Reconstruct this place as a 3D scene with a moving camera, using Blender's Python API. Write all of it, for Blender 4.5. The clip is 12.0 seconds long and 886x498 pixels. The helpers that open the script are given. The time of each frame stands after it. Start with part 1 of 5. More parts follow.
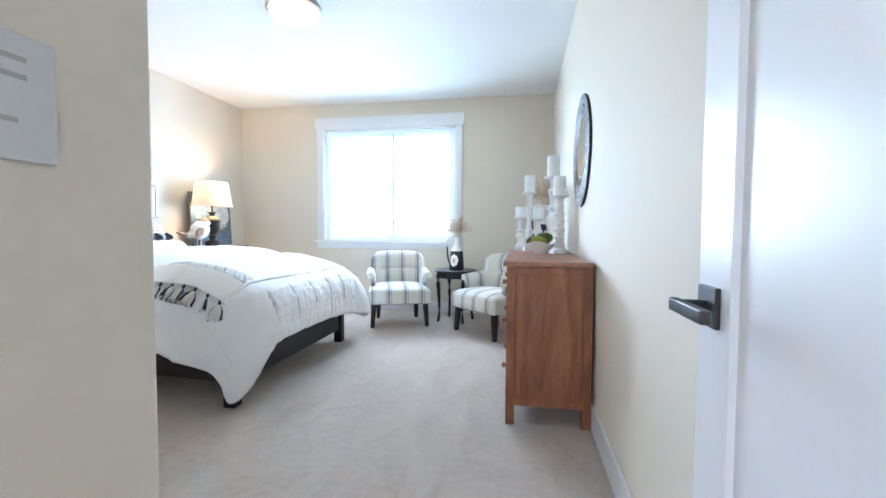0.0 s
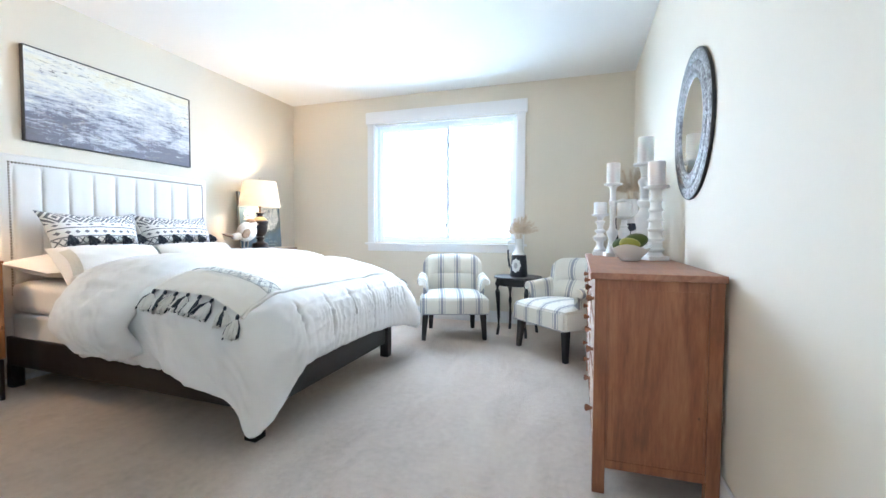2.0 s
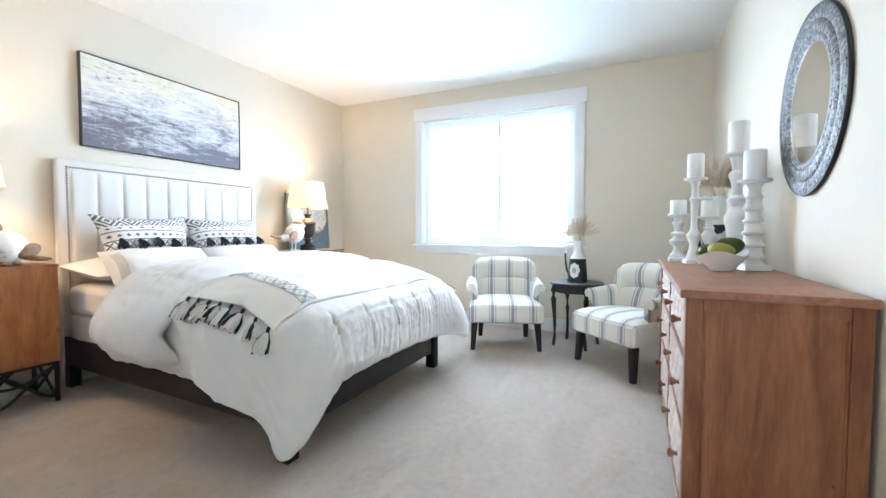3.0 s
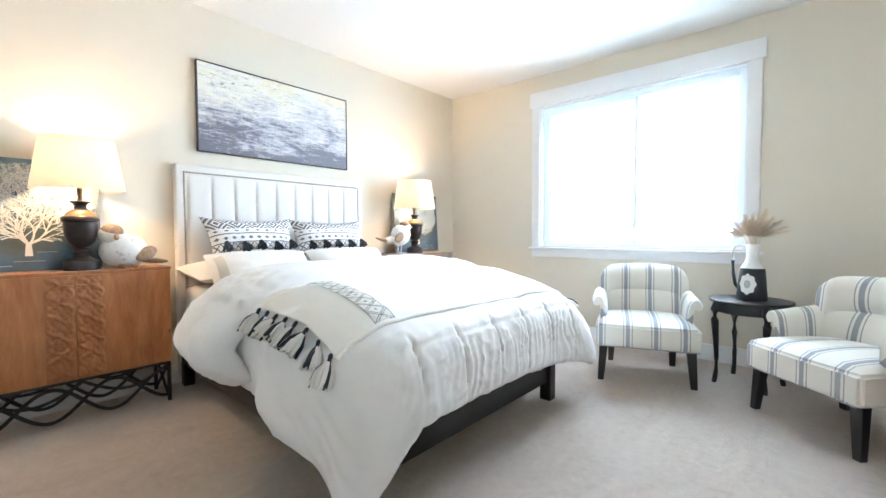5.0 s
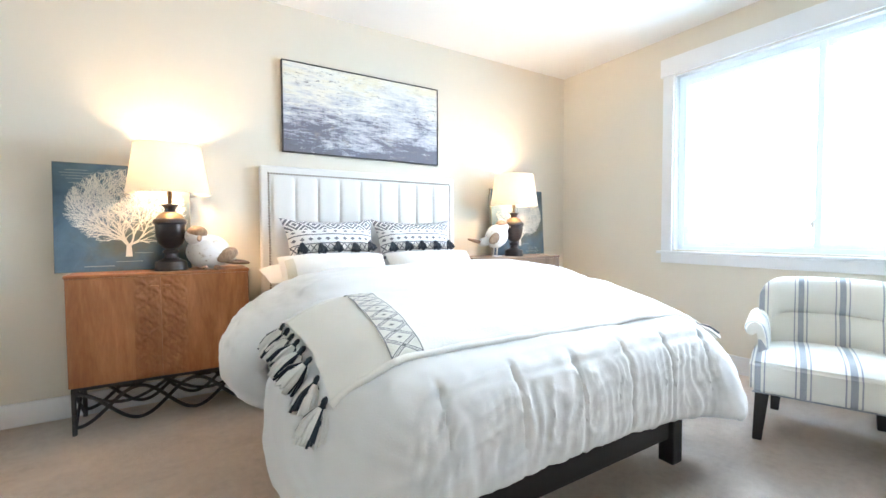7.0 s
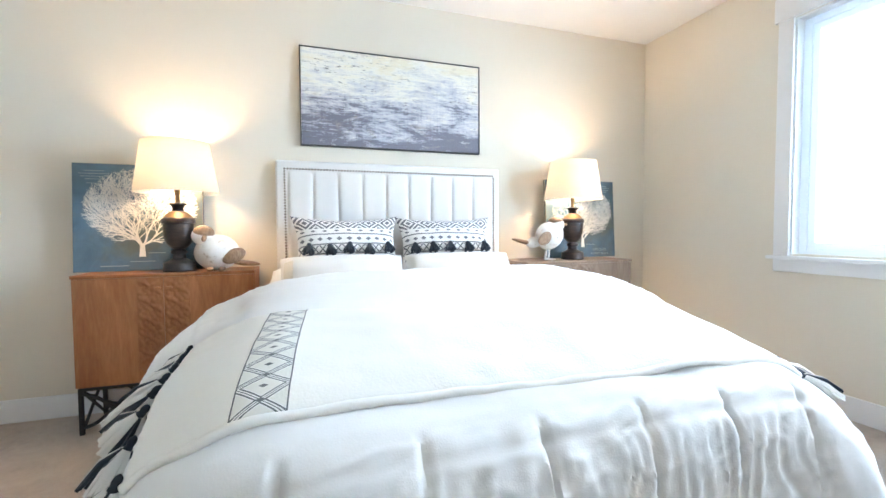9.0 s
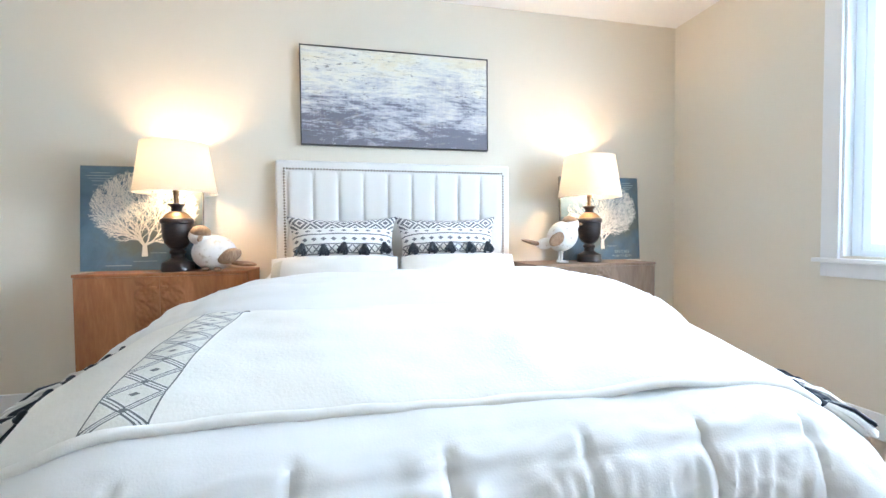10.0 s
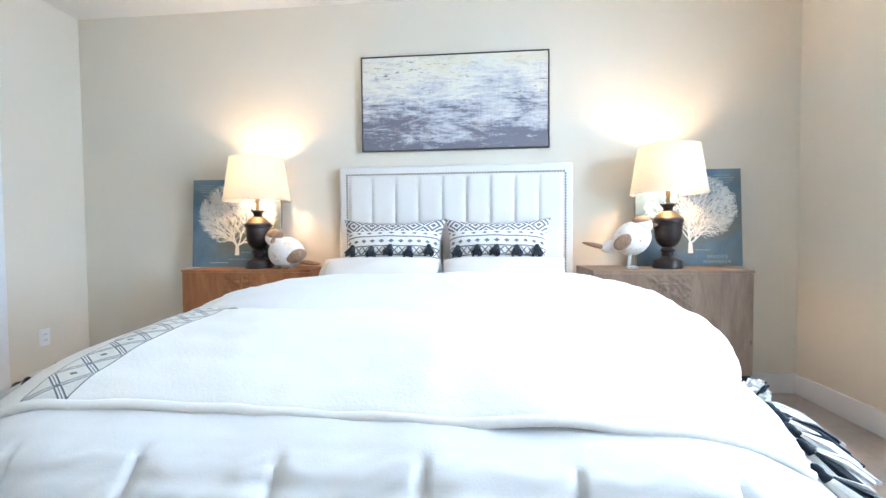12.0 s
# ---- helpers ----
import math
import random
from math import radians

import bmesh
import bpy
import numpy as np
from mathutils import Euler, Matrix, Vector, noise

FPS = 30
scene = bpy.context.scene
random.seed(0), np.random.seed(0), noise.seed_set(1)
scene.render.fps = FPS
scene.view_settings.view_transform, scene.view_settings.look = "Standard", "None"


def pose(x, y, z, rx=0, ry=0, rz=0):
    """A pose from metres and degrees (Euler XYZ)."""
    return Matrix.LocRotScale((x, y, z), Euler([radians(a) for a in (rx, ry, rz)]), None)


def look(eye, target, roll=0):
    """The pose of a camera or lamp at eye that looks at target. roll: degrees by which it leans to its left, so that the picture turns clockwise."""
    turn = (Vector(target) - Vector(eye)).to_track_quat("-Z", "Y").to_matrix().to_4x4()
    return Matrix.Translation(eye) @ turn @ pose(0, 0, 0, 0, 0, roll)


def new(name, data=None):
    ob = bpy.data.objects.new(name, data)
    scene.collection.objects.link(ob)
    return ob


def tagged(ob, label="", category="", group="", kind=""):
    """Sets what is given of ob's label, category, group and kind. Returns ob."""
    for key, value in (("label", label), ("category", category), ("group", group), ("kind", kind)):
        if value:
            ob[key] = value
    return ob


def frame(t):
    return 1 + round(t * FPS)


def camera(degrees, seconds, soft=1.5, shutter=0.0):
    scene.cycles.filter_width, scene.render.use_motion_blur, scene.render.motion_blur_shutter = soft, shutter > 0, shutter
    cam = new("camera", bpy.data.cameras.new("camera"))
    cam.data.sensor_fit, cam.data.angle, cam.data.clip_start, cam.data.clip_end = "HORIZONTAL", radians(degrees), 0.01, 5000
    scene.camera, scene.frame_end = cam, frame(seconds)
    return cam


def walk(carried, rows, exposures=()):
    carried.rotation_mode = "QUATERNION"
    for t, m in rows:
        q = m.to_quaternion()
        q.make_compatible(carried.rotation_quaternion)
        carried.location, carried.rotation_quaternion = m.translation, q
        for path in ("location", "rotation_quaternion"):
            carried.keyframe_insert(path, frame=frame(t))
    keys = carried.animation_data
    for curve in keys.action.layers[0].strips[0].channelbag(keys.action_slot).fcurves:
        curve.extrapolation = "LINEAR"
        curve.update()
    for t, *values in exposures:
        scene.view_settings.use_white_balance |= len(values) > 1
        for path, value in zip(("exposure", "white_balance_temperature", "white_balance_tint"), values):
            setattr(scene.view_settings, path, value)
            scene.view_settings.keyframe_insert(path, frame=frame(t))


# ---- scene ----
cam = camera(92.9, 12.0)
PATH = [
    (0, (0.113, 0.065, 1.054), (-0.242, 2.032, 0.969), 0.3),
    (0.5, (0.088, 0.181, 1.054), (-0.308, 2.14, 0.971), 0.3),
    (1, (0.071, 0.307, 1.055), (-0.396, 2.25, 0.971), 0.1),
    (1.5, (0.027, 0.432, 1.045), (-0.507, 2.358, 0.965), 0.2),
    (2, (-0.011, 0.583, 1.048), (-0.628, 2.484, 0.97), 0.2),
    (2.5, (-0.052, 0.715, 1.064), (-0.77, 2.58, 0.983), 0.1),
    (3, (-0.089, 0.836, 1.073), (-0.931, 2.648, 0.99), 0.1),
    (5, (-0.298, 1.335, 1.074), (-1.615, 2.838, 0.997), -0.2),
    (5.5, (-0.334, 1.448, 1.075), (-1.777, 2.831, 0.995), -0.2),
    (6, (-0.38, 1.583, 1.07), (-1.931, 2.843, 0.991), -0.3),
    (6.5, (-0.418, 1.725, 1.076), (-2.054, 2.873, 0.999), -0.3),
    (7, (-0.458, 1.859, 1.085), (-2.159, 2.908, 1.007), -0.3),
    (9, (-0.659, 2.486, 1.09), (-2.554, 3.119, 1.005), -0.4),
    (9.5, (-0.7, 2.649, 1.071), (-2.624, 3.19, 1.0), -0.5),
    (10, (-0.717, 2.795, 1.061), (-2.668, 3.229, 0.998), -0.5),
    (10.5, (-0.706, 2.932, 1.071), (-2.682, 3.233, 1.004), -0.5),
    (11, (-0.7, 3.049, 1.06), (-2.693, 3.206, 1.007), -0.5),
    (11.5, (-0.71, 3.201, 1.081), (-2.709, 3.184, 1.016), -0.5),
    (12, (-0.723, 3.323, 1.078), (-2.714, 3.147, 1.015), -0.5),
]
walk(cam, [(t, look(eye, target, roll)) for t, eye, target, roll in PATH], [(0, 0.19, 5700, 12), (2.5, 0.23, 6000, 12), (6.5, 0.26, 6200, 12), (9.5, 0.06, 6060, 12), (12, -0.04, 5850, 12)])
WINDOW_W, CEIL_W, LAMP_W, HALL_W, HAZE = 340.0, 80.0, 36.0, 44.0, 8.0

# ---- world, sun, large lights ----
world = bpy.data.worlds.new("sky")
scene.world = world
world.use_nodes = True
wn = world.node_tree.nodes
sky = wn.new("ShaderNodeTexSky")
sky.sky_type = "NISHITA"
sky.sun_disc = False
sky.sun_elevation = radians(48)
sky.sun_rotation = radians(200)
wn["Background"].inputs["Strength"].default_value = 0.15
world.node_tree.links.new(sky.outputs["Color"], wn["Background"].inputs["Color"])
sun_data = bpy.data.lights.new("sun", "SUN")
sun_data.energy, sun_data.angle, sun_data.color = 4.0, radians(0.5), (1.0, 0.95, 0.87)
sun = new("sun", sun_data)
sun.matrix_world = look((-1.0, -6.0, 7.5), (-1.6, 2.0, 0.0))

XW, XE, YN, YS, HC = -3.72, 0.515, 5.43, 0.29, 2.74
WX0, WX1, WZ0, WZ1 = -2.50, -0.70, 0.93, 2.40


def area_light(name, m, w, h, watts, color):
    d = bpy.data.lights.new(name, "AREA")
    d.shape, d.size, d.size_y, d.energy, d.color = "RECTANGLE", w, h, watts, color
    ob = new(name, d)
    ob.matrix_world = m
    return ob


def point_light(name, at, watts, color, radius):
    d = bpy.data.lights.new(name, "POINT")
    d.energy, d.color, d.shadow_soft_size = watts, color, radius
    ob = new(name, d)
    ob.location = at
    return ob


area_light("window_daylight", look((-1.60, YN + 0.72, 1.95), (-1.60, 2.0, 0.70)), 3.9, 2.5, WINDOW_W, (0.57, 0.79, 1.0))
point_light("ceiling_bulb", (-1.51, 2.94, HC - 0.135), CEIL_W, (1.0, 0.83, 0.58), 0.10)
# hall_fill: added lamp beyond the unseen hall, standing for light from there
area_light("hall_fill", look((-0.65, -2.75, 1.4), (0.1, 1.0, 0.9)), 2.0, 2.0, HALL_W, (0.93, 0.96, 1.0))
point_light("bulb_south", (-3.515, 1.795, 1.47), LAMP_W, (1.0, 0.66, 0.36), 0.06)
point_light("bulb_north", (-3.455, 4.485, 1.47), LAMP_W, (1.0, 0.66, 0.36), 0.06)


# ---- materials ----
class Nodes:
    """Small node builder for one material."""

    def __init__(self, name):
        self.mat = bpy.data.materials.new(name)
        self.mat.use_nodes = True
        self.t = self.mat.node_tree
        self.bsdf = self.t.nodes["Principled BSDF"]
        self.co = self.t.nodes.new("ShaderNodeTexCoord")

    def link(self, a, b):
        self.t.links.new(a, b)

    def put(self, socket, value):
        if isinstance(value, bpy.types.NodeSocket):
            self.link(value, socket)
        else:
            socket.default_value = value

    def math(self, op, a, b=0.0, c=0.0):
        n = self.t.nodes.new("ShaderNodeMath")
        n.operation = op
        self.put(n.inputs[0], a)
        self.put(n.inputs[1], b)
        self.put(n.inputs[2], c)
        return n.outputs[0]

    def mapped(self, scale=(1, 1, 1), src="Object", loc=(0, 0, 0)):
        n = self.t.nodes.new("ShaderNodeMapping")
        self.link(self.co.outputs[src], n.inputs["Vector"])
        n.inputs["Scale"].default_value = scale
        n.inputs["Location"].default_value = loc
        return n.outputs[0]

    def noise(self, scale, detail=3.0, rough=0.55, vec=None, dist=0.0):
        n = self.t.nodes.new("ShaderNodeTexNoise")
        n.inputs["Scale"].default_value = scale
        n.inputs["Detail"].default_value = detail
        n.inputs["Roughness"].default_value = rough
        n.inputs["Distortion"].default_value = dist
        self.link(vec if vec is not None else self.co.outputs["Object"], n.inputs["Vector"])
        return n.outputs["Fac"]

    def wave(self, scale, dist, vec, detail=2.0):
        n = self.t.nodes.new("ShaderNodeTexWave")
        n.inputs["Scale"].default_value = scale
        n.inputs["Distortion"].default_value = dist
        n.inputs["Detail"].default_value = detail
        self.link(vec, n.inputs["Vector"])
        return n.outputs["Fac"]

    def voronoi(self, scale, vec=None):
        n = self.t.nodes.new("ShaderNodeTexVoronoi")
        n.inputs["Scale"].default_value = scale
        self.link(vec if vec is not None else self.co.outputs["Object"], n.inputs["Vector"])
        return n.outputs["Distance"]

    def ramp(self, fac, stops):
        n = self.t.nodes.new("ShaderNodeValToRGB")
        e = n.color_ramp.elements
        while len(e) < len(stops):
            e.new(0.5)
        for k, (p, col) in zip(e, stops):
            k.position, k.color = p, (*col, 1)
        self.link(fac, n.inputs["Fac"])
        return n.outputs["Color"]

    def mix(self, fac, a, b, kind="MIX"):
        n = self.t.nodes.new("ShaderNodeMix")
        n.data_type, n.blend_type = "RGBA", kind
        self.put(n.inputs["Factor"], fac)
        self.put(n.inputs["A"], a if isinstance(a, bpy.types.NodeSocket) else (*a, 1))
        self.put(n.inputs["B"], b if isinstance(b, bpy.types.NodeSocket) else (*b, 1))
        return n.outputs["Result"]

    def axis(self, which, src="Object"):
        n = self.t.nodes.new("ShaderNodeSeparateXYZ")
        self.link(self.co.outputs[src], n.inputs[0])
        return n.outputs[which]

    def bump(self, height, strength, distance=0.01):
        n = self.t.nodes.new("ShaderNodeBump")
        n.inputs["Strength"].default_value = strength
        n.inputs["Distance"].default_value = distance
        self.link(height, n.inputs["Height"])
        self.link(n.outputs["Normal"], self.bsdf.inputs["Normal"])

    def out(self, color, rough=0.5, metal=0.0, sheen=0.0, spec=0.5):
        self.put(self.bsdf.inputs["Base Color"], color if isinstance(color, bpy.types.NodeSocket) else (*color, 1))
        self.put(self.bsdf.inputs["Roughness"], rough)
        self.put(self.bsdf.inputs["Metallic"], metal)
        self.put(self.bsdf.inputs["Sheen Weight"], sheen)
        self.put(self.bsdf.inputs["Specular IOR Level"], spec)
        return self.mat


def painted(name, col, rough=0.6, grain=180.0, vary=0.06, bump=0.08):
    n = Nodes(name)
    big = n.noise(1.3, 2)
    dark = tuple(c * (1 - vary) for c in col)
    c = n.mix(big, dark, col)
    n.bump(n.noise(grain, 3), bump, 0.002)
    return n.out(c, rough)


def wood(name, dark, mid, light, scale=(14, 14, 1.6), rough=0.45, src="Object"):
    n = Nodes(name)
    v = n.mapped(scale, src)
    a = n.noise(1.0, 5, 0.6, v, 1.2)
    b = n.noise(9.0, 3, 0.6, v, 0.3)
    wide = n.noise(3.2, 3, 0.6, n.mapped((1.6, 1.6, 0.7), src), 0.8)
    f = n.math("ADD", n.math("MULTIPLY", a, 0.55), n.math("MULTIPLY", b, 0.22))
    f = n.math("ADD", f, n.math("MULTIPLY", wide, 0.30))
    base = n.ramp(f, [(0.30, dark), (0.50, mid), (0.70, light)])
    knots = n.voronoi(2.1, n.mapped((2.2, 2.2, 1.2), src))
    k = n.math("LESS_THAN", knots, 0.04)
    info = n.t.nodes.new("ShaderNodeObjectInfo")
    tone = n.math("ADD", n.math("MULTIPLY", info.outputs["Random"], 0.25), 0.85)
    hsv = n.t.nodes.new("ShaderNodeHueSaturation")
    n.link(tone, hsv.inputs["Value"])
    n.link(n.mix(n.math("MULTIPLY", k, 0.6), base, tuple(c * 0.4 for c in dark)), hsv.inputs["Color"])
    n.bump(b, 0.25, 0.003)
    r = n.math("ADD", n.math("MULTIPLY", a, 0.25), rough - 0.1)
    return n.out(hsv.outputs["Color"], r)


def cloth(name, col, fine=260.0, bump=0.25, vary=0.08, rough=0.9):
    n = Nodes(name)
    w = n.noise(fine, 2)
    big = n.noise(3.0, 3)
    c = n.mix(big, tuple(x * (1 - vary) for x in col), col)
    n.bump(n.math("ADD", w, n.math("MULTIPLY", n.noise(22, 3), 1.2)), bump, 0.003)
    return n.out(c, rough, 0, 0.25, 0.2)


m_wall = painted("wall_paint", (0.745, 0.685, 0.575), 0.75, 120, 0.05, 0.12)
m_ceil = painted("ceiling_paint", (0.84, 0.83, 0.80), 0.85, 60, 0.03, 0.2)
m_trim = painted("trim_paint", (0.80, 0.80, 0.80), 0.35, 200, 0.03, 0.04)
m_door = painted("door_paint", (0.78, 0.79, 0.81), 0.32, 240, 0.03, 0.05)
m_black = painted("black_metal", (0.018, 0.018, 0.02), 0.42, 300, 0.2, 0.05)
m_iron = painted("wrought_iron", (0.02, 0.02, 0.022), 0.55, 150, 0.3, 0.2)
m_espresso = wood("espresso_wood", (0.008, 0.006, 0.006), (0.014, 0.010, 0.010), (0.024, 0.018, 0.017), (16, 16, 2), 0.4)
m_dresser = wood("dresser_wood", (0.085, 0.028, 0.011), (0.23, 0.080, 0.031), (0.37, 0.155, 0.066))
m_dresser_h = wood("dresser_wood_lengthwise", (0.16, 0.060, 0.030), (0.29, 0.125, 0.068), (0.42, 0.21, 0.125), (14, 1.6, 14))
m_cabinet = wood("cabinet_wood", (0.16, 0.056, 0.018), (0.32, 0.118, 0.040), (0.47, 0.20, 0.078), (13, 9, 1.4))
m_cabinet_grey = wood("weathered_wood", (0.10, 0.062, 0.038), (0.18, 0.115, 0.072), (0.25, 0.175, 0.12), (13, 9, 1.4), 0.6)
m_washed = wood("whitewashed_wood", (0.30, 0.20, 0.15), (0.50, 0.40, 0.34), (0.66, 0.60, 0.55), (16, 3, 16), 0.7)
m_sheet = cloth("white_sheet", (0.78, 0.75, 0.71), 320, 0.12)
m_duvet = cloth("white_duvet", (0.83, 0.825, 0.815), 240, 0.14, 0.03)
m_throw = cloth("cream_throw", (0.87, 0.85, 0.80), 140, 0.30, 0.04)
m_head = cloth("headboard_linen", (0.74, 0.72, 0.69), 420, 0.2, 0.04)
m_nail = painted("pewter_nail", (0.26, 0.225, 0.18), 0.4, 100, 0.2, 0.02)
m_nail.node_tree.nodes["Principled BSDF"].inputs["Metallic"].default_value = 0.6
m_navy = cloth("navy_yarn", (0.030, 0.042, 0.060), 300, 0.4)
m_yarn = cloth("white_yarn", (0.82, 0.80, 0.76), 300, 0.5)
m_candle = painted("candle_wax", (0.88, 0.87, 0.85), 0.5, 40, 0.02, 0.02)
m_candle.node_tree.nodes["Principled BSDF"].inputs["Subsurface Weight"].default_value = 0.7
m_candle.node_tree.nodes["Principled BSDF"].inputs["Subsurface Radius"].default_value = (0.06, 0.05, 0.045)
m_distressed = painted("distressed_white", (0.84, 0.84, 0.83), 0.6, 45, 0.12, 0.25)
m_ceramic = painted("white_ceramic", (0.82, 0.82, 0.80), 0.2, 20, 0.02, 0.02)
m_plate = painted("white_plastic", (0.84, 0.84, 0.83), 0.35, 100, 0.02, 0.02)
m_fringe = cloth("embroidered_cloth", (0.74, 0.69, 0.59), 90, 0.8, 0.35)
m_grey_ink = painted("grey_ink", (0.42, 0.42, 0.42), 0.6)
m_paper = painted("card_paper", (0.66, 0.665, 0.67), 0.7)
m_green = painted("green_fruit", (0.085, 0.13, 0.018), 0.45, 60, 0.5, 0.2)
m_lime = painted("yellow_fruit", (0.36, 0.36, 0.05), 0.45, 60, 0.3, 0.1)
m_pampas = painted("pampas", (0.70, 0.56, 0.41), 0.9, 300, 0.25, 0.1)
m_chalk = painted("chalkboard_enamel", (0.022, 0.028, 0.038), 0.5, 60, 0.3, 0.06)
m_brass = painted("aged_brass", (0.30, 0.20, 0.11), 0.35, 60, 0.3, 0.05)
m_brass.node_tree.nodes["Principled BSDF"].inputs["Metallic"].default_value = 0.8
m_nickel = painted("brushed_nickel", (0.32, 0.30, 0.28), 0.35, 60, 0.1, 0.02)
m_nickel.node_tree.nodes["Principled BSDF"].inputs["Metallic"].default_value = 0.9
m_canvas_edge = painted("canvas_edge", (0.30, 0.27, 0.22), 0.8)
m_frame = painted("picture_frame", (0.05, 0.045, 0.042), 0.45, 80, 0.3, 0.05)
m_coral = painted("coral_ink", (0.86, 0.83, 0.76), 0.7)
m_print_ink = painted("faded_ink", (0.34, 0.40, 0.40), 0.7)
m_grass = painted("lawn", (0.08, 0.11, 0.04), 0.9, 8, 0.5, 0.6)
m_fence = painted("fence_wood", (0.55, 0.53, 0.50), 0.8, 20, 0.3, 0.3)


def bronze_material():
    n = Nodes("dark_bronze")
    f = n.noise(14, 4, 0.6, n.mapped((1, 1, 3)))
    c = n.ramp(f, [(0.35, (0.014, 0.011, 0.012)), (0.6, (0.032, 0.022, 0.020)), (0.8, (0.10, 0.05, 0.03))])
    n.bump(n.noise(90), 0.1, 0.002)
    return n.out(c, 0.34, 0.35)


m_bronze = bronze_material()


def carpet_material():
    n = Nodes("carpet")
    tuft = n.noise(330, 2, 0.7)
    mid = n.noise(26, 4, 0.7)
    big = n.noise(1.3, 4, 0.65, n.mapped((2.6, 1.0, 1.0)), 0.9)
    f = n.math("ADD", n.math("MULTIPLY", mid, 0.40), n.math("ADD", n.math("MULTIPLY", big, 0.50), n.math("MULTIPLY", tuft, 0.3)))
    c = n.ramp(f, [(0.36, (0.47, 0.38, 0.31)), (0.58, (0.66, 0.55, 0.46)), (0.8, (0.78, 0.67, 0.57))])
    n.bump(n.math("ADD", tuft, n.math("MULTIPLY", mid, 1.5)), 0.9, 0.012)
    return n.out(c, 1.0, 0, 0.3, 0.1)


m_carpet = carpet_material()


def stripe_material(name, axis):
    """Cream linen with groups of blue-grey stripes."""
    n = Nodes(name)
    x = n.math("ADD", n.axis(axis), 10.0)
    p = n.math("ABSOLUTE", n.math("SUBTRACT", n.math("FRACT", n.math("DIVIDE", x, 0.178)), 0.5))
    wide = n.math("LESS_THAN", p, 0.072)
    thin = n.math("LESS_THAN", n.math("ABSOLUTE", n.math("SUBTRACT", p, 0.155)), 0.017)
    f = n.math("MULTIPLY", n.math("MAXIMUM", wide, thin), n.math("ADD", 0.55, n.math("MULTIPLY", n.noise(240, 2), 0.5)))
    c = n.mix(f, (0.77, 0.745, 0.67), (0.24, 0.26, 0.31))
    n.bump(n.noise(380, 2), 0.3, 0.002)
    return n.out(c, 0.9, 0, 0.2, 0.2)


m_stripe_x = stripe_material("striped_linen", "X")
m_stripe_y = stripe_material("striped_linen_arm", "Y")


def painting_material():
    """Abstract seascape; z is up the picture, y along it."""
    n = Nodes("abstract_seascape")
    z = n.axis("Z")

    def centred(x, k):
        return n.math("MULTIPLY", n.math("SUBTRACT", x, 0.5), k)

    def above(x, at, gain):
        f = n.math("MULTIPLY", n.math("SUBTRACT", x, at), gain)
        return n.math("MINIMUM", n.math("MAXIMUM", f, 0.0), 1.0)

    patches = n.noise(1.0, 6, 0.72, n.mapped((1, 2.4, 8)), 0.5)
    strokes = n.noise(1.0, 5, 0.75, n.mapped((1, 7, 55), loc=(3, 0, 0)), 0.3)
    drips = n.noise(1.0, 4, 0.7, n.mapped((1, 75, 5)))
    blot = n.noise(1.0, 7, 0.8, n.mapped((1, 9, 24), loc=(7, 2, 1)), 0.6)
    h = n.math("DIVIDE", z, 0.66)
    f = n.math("ADD", h, n.math("ADD", centred(patches, 2.1), centred(strokes, 1.1)))
    f = n.math("ADD", n.math("SUBTRACT", f, 0.15), centred(drips, 0.30))
    c = n.ramp(f, [(0.02, (0.16, 0.16, 0.20)), (0.14, (0.33, 0.335, 0.39)), (0.28, (0.50, 0.505, 0.55)), (0.46, (0.66, 0.65, 0.62)), (0.66, (0.80, 0.775, 0.69)), (0.95, (0.76, 0.70, 0.55))])
    taupe = n.math("MULTIPLY", above(n.noise(1.0, 5, 0.7, n.mapped((1, 5, 13), loc=(1, 9, 4)), 0.4), 0.57, 7.0), 0.6)
    c = n.mix(taupe, c, (0.42, 0.37, 0.31))
    white = n.math("MULTIPLY", above(blot, 0.60, 9.0), 0.75)
    c = n.mix(white, c, (0.83, 0.83, 0.81))
    dashes = above(n.noise(1.0, 4, 0.8, n.mapped((1, 13, 70), loc=(5, 5, 5)), 0.4), 0.565, 14.0)
    where = above(n.noise(1.0, 2, 0.5, n.mapped((1, 1.6, 6), loc=(2, 4, 8))), 0.43, 8.0)
    c = n.mix(n.math("MULTIPLY", n.math("MULTIPLY", dashes, where), 0.9), c, (0.13, 0.12, 0.12))
    n.bump(n.math("ADD", strokes, n.math("ADD", drips, blot)), 0.5, 0.004)
    return n.out(c, 0.6)


m_painting = painting_material()


def print_material():
    n = Nodes("blue_wash_print")
    f = n.noise(5.5, 5, 0.65, None, 0.9)
    g = n.noise(2.6, 4, 0.6)
    c = n.mix(n.math("MULTIPLY", f, 0.9), (0.018, 0.050, 0.095), (0.15, 0.25, 0.33))
    c = n.mix(n.math("MINIMUM", n.math("MAXIMUM", n.math("MULTIPLY", n.math("SUBTRACT", g, 0.49), 5.0), 0.0), 0.8), c, n.mix(f, (0.03, 0.055, 0.055), (0.16, 0.15, 0.09)))
    n.bump(n.noise(60), 0.15, 0.002)
    return n.out(c, 0.55)


m_print = print_material()


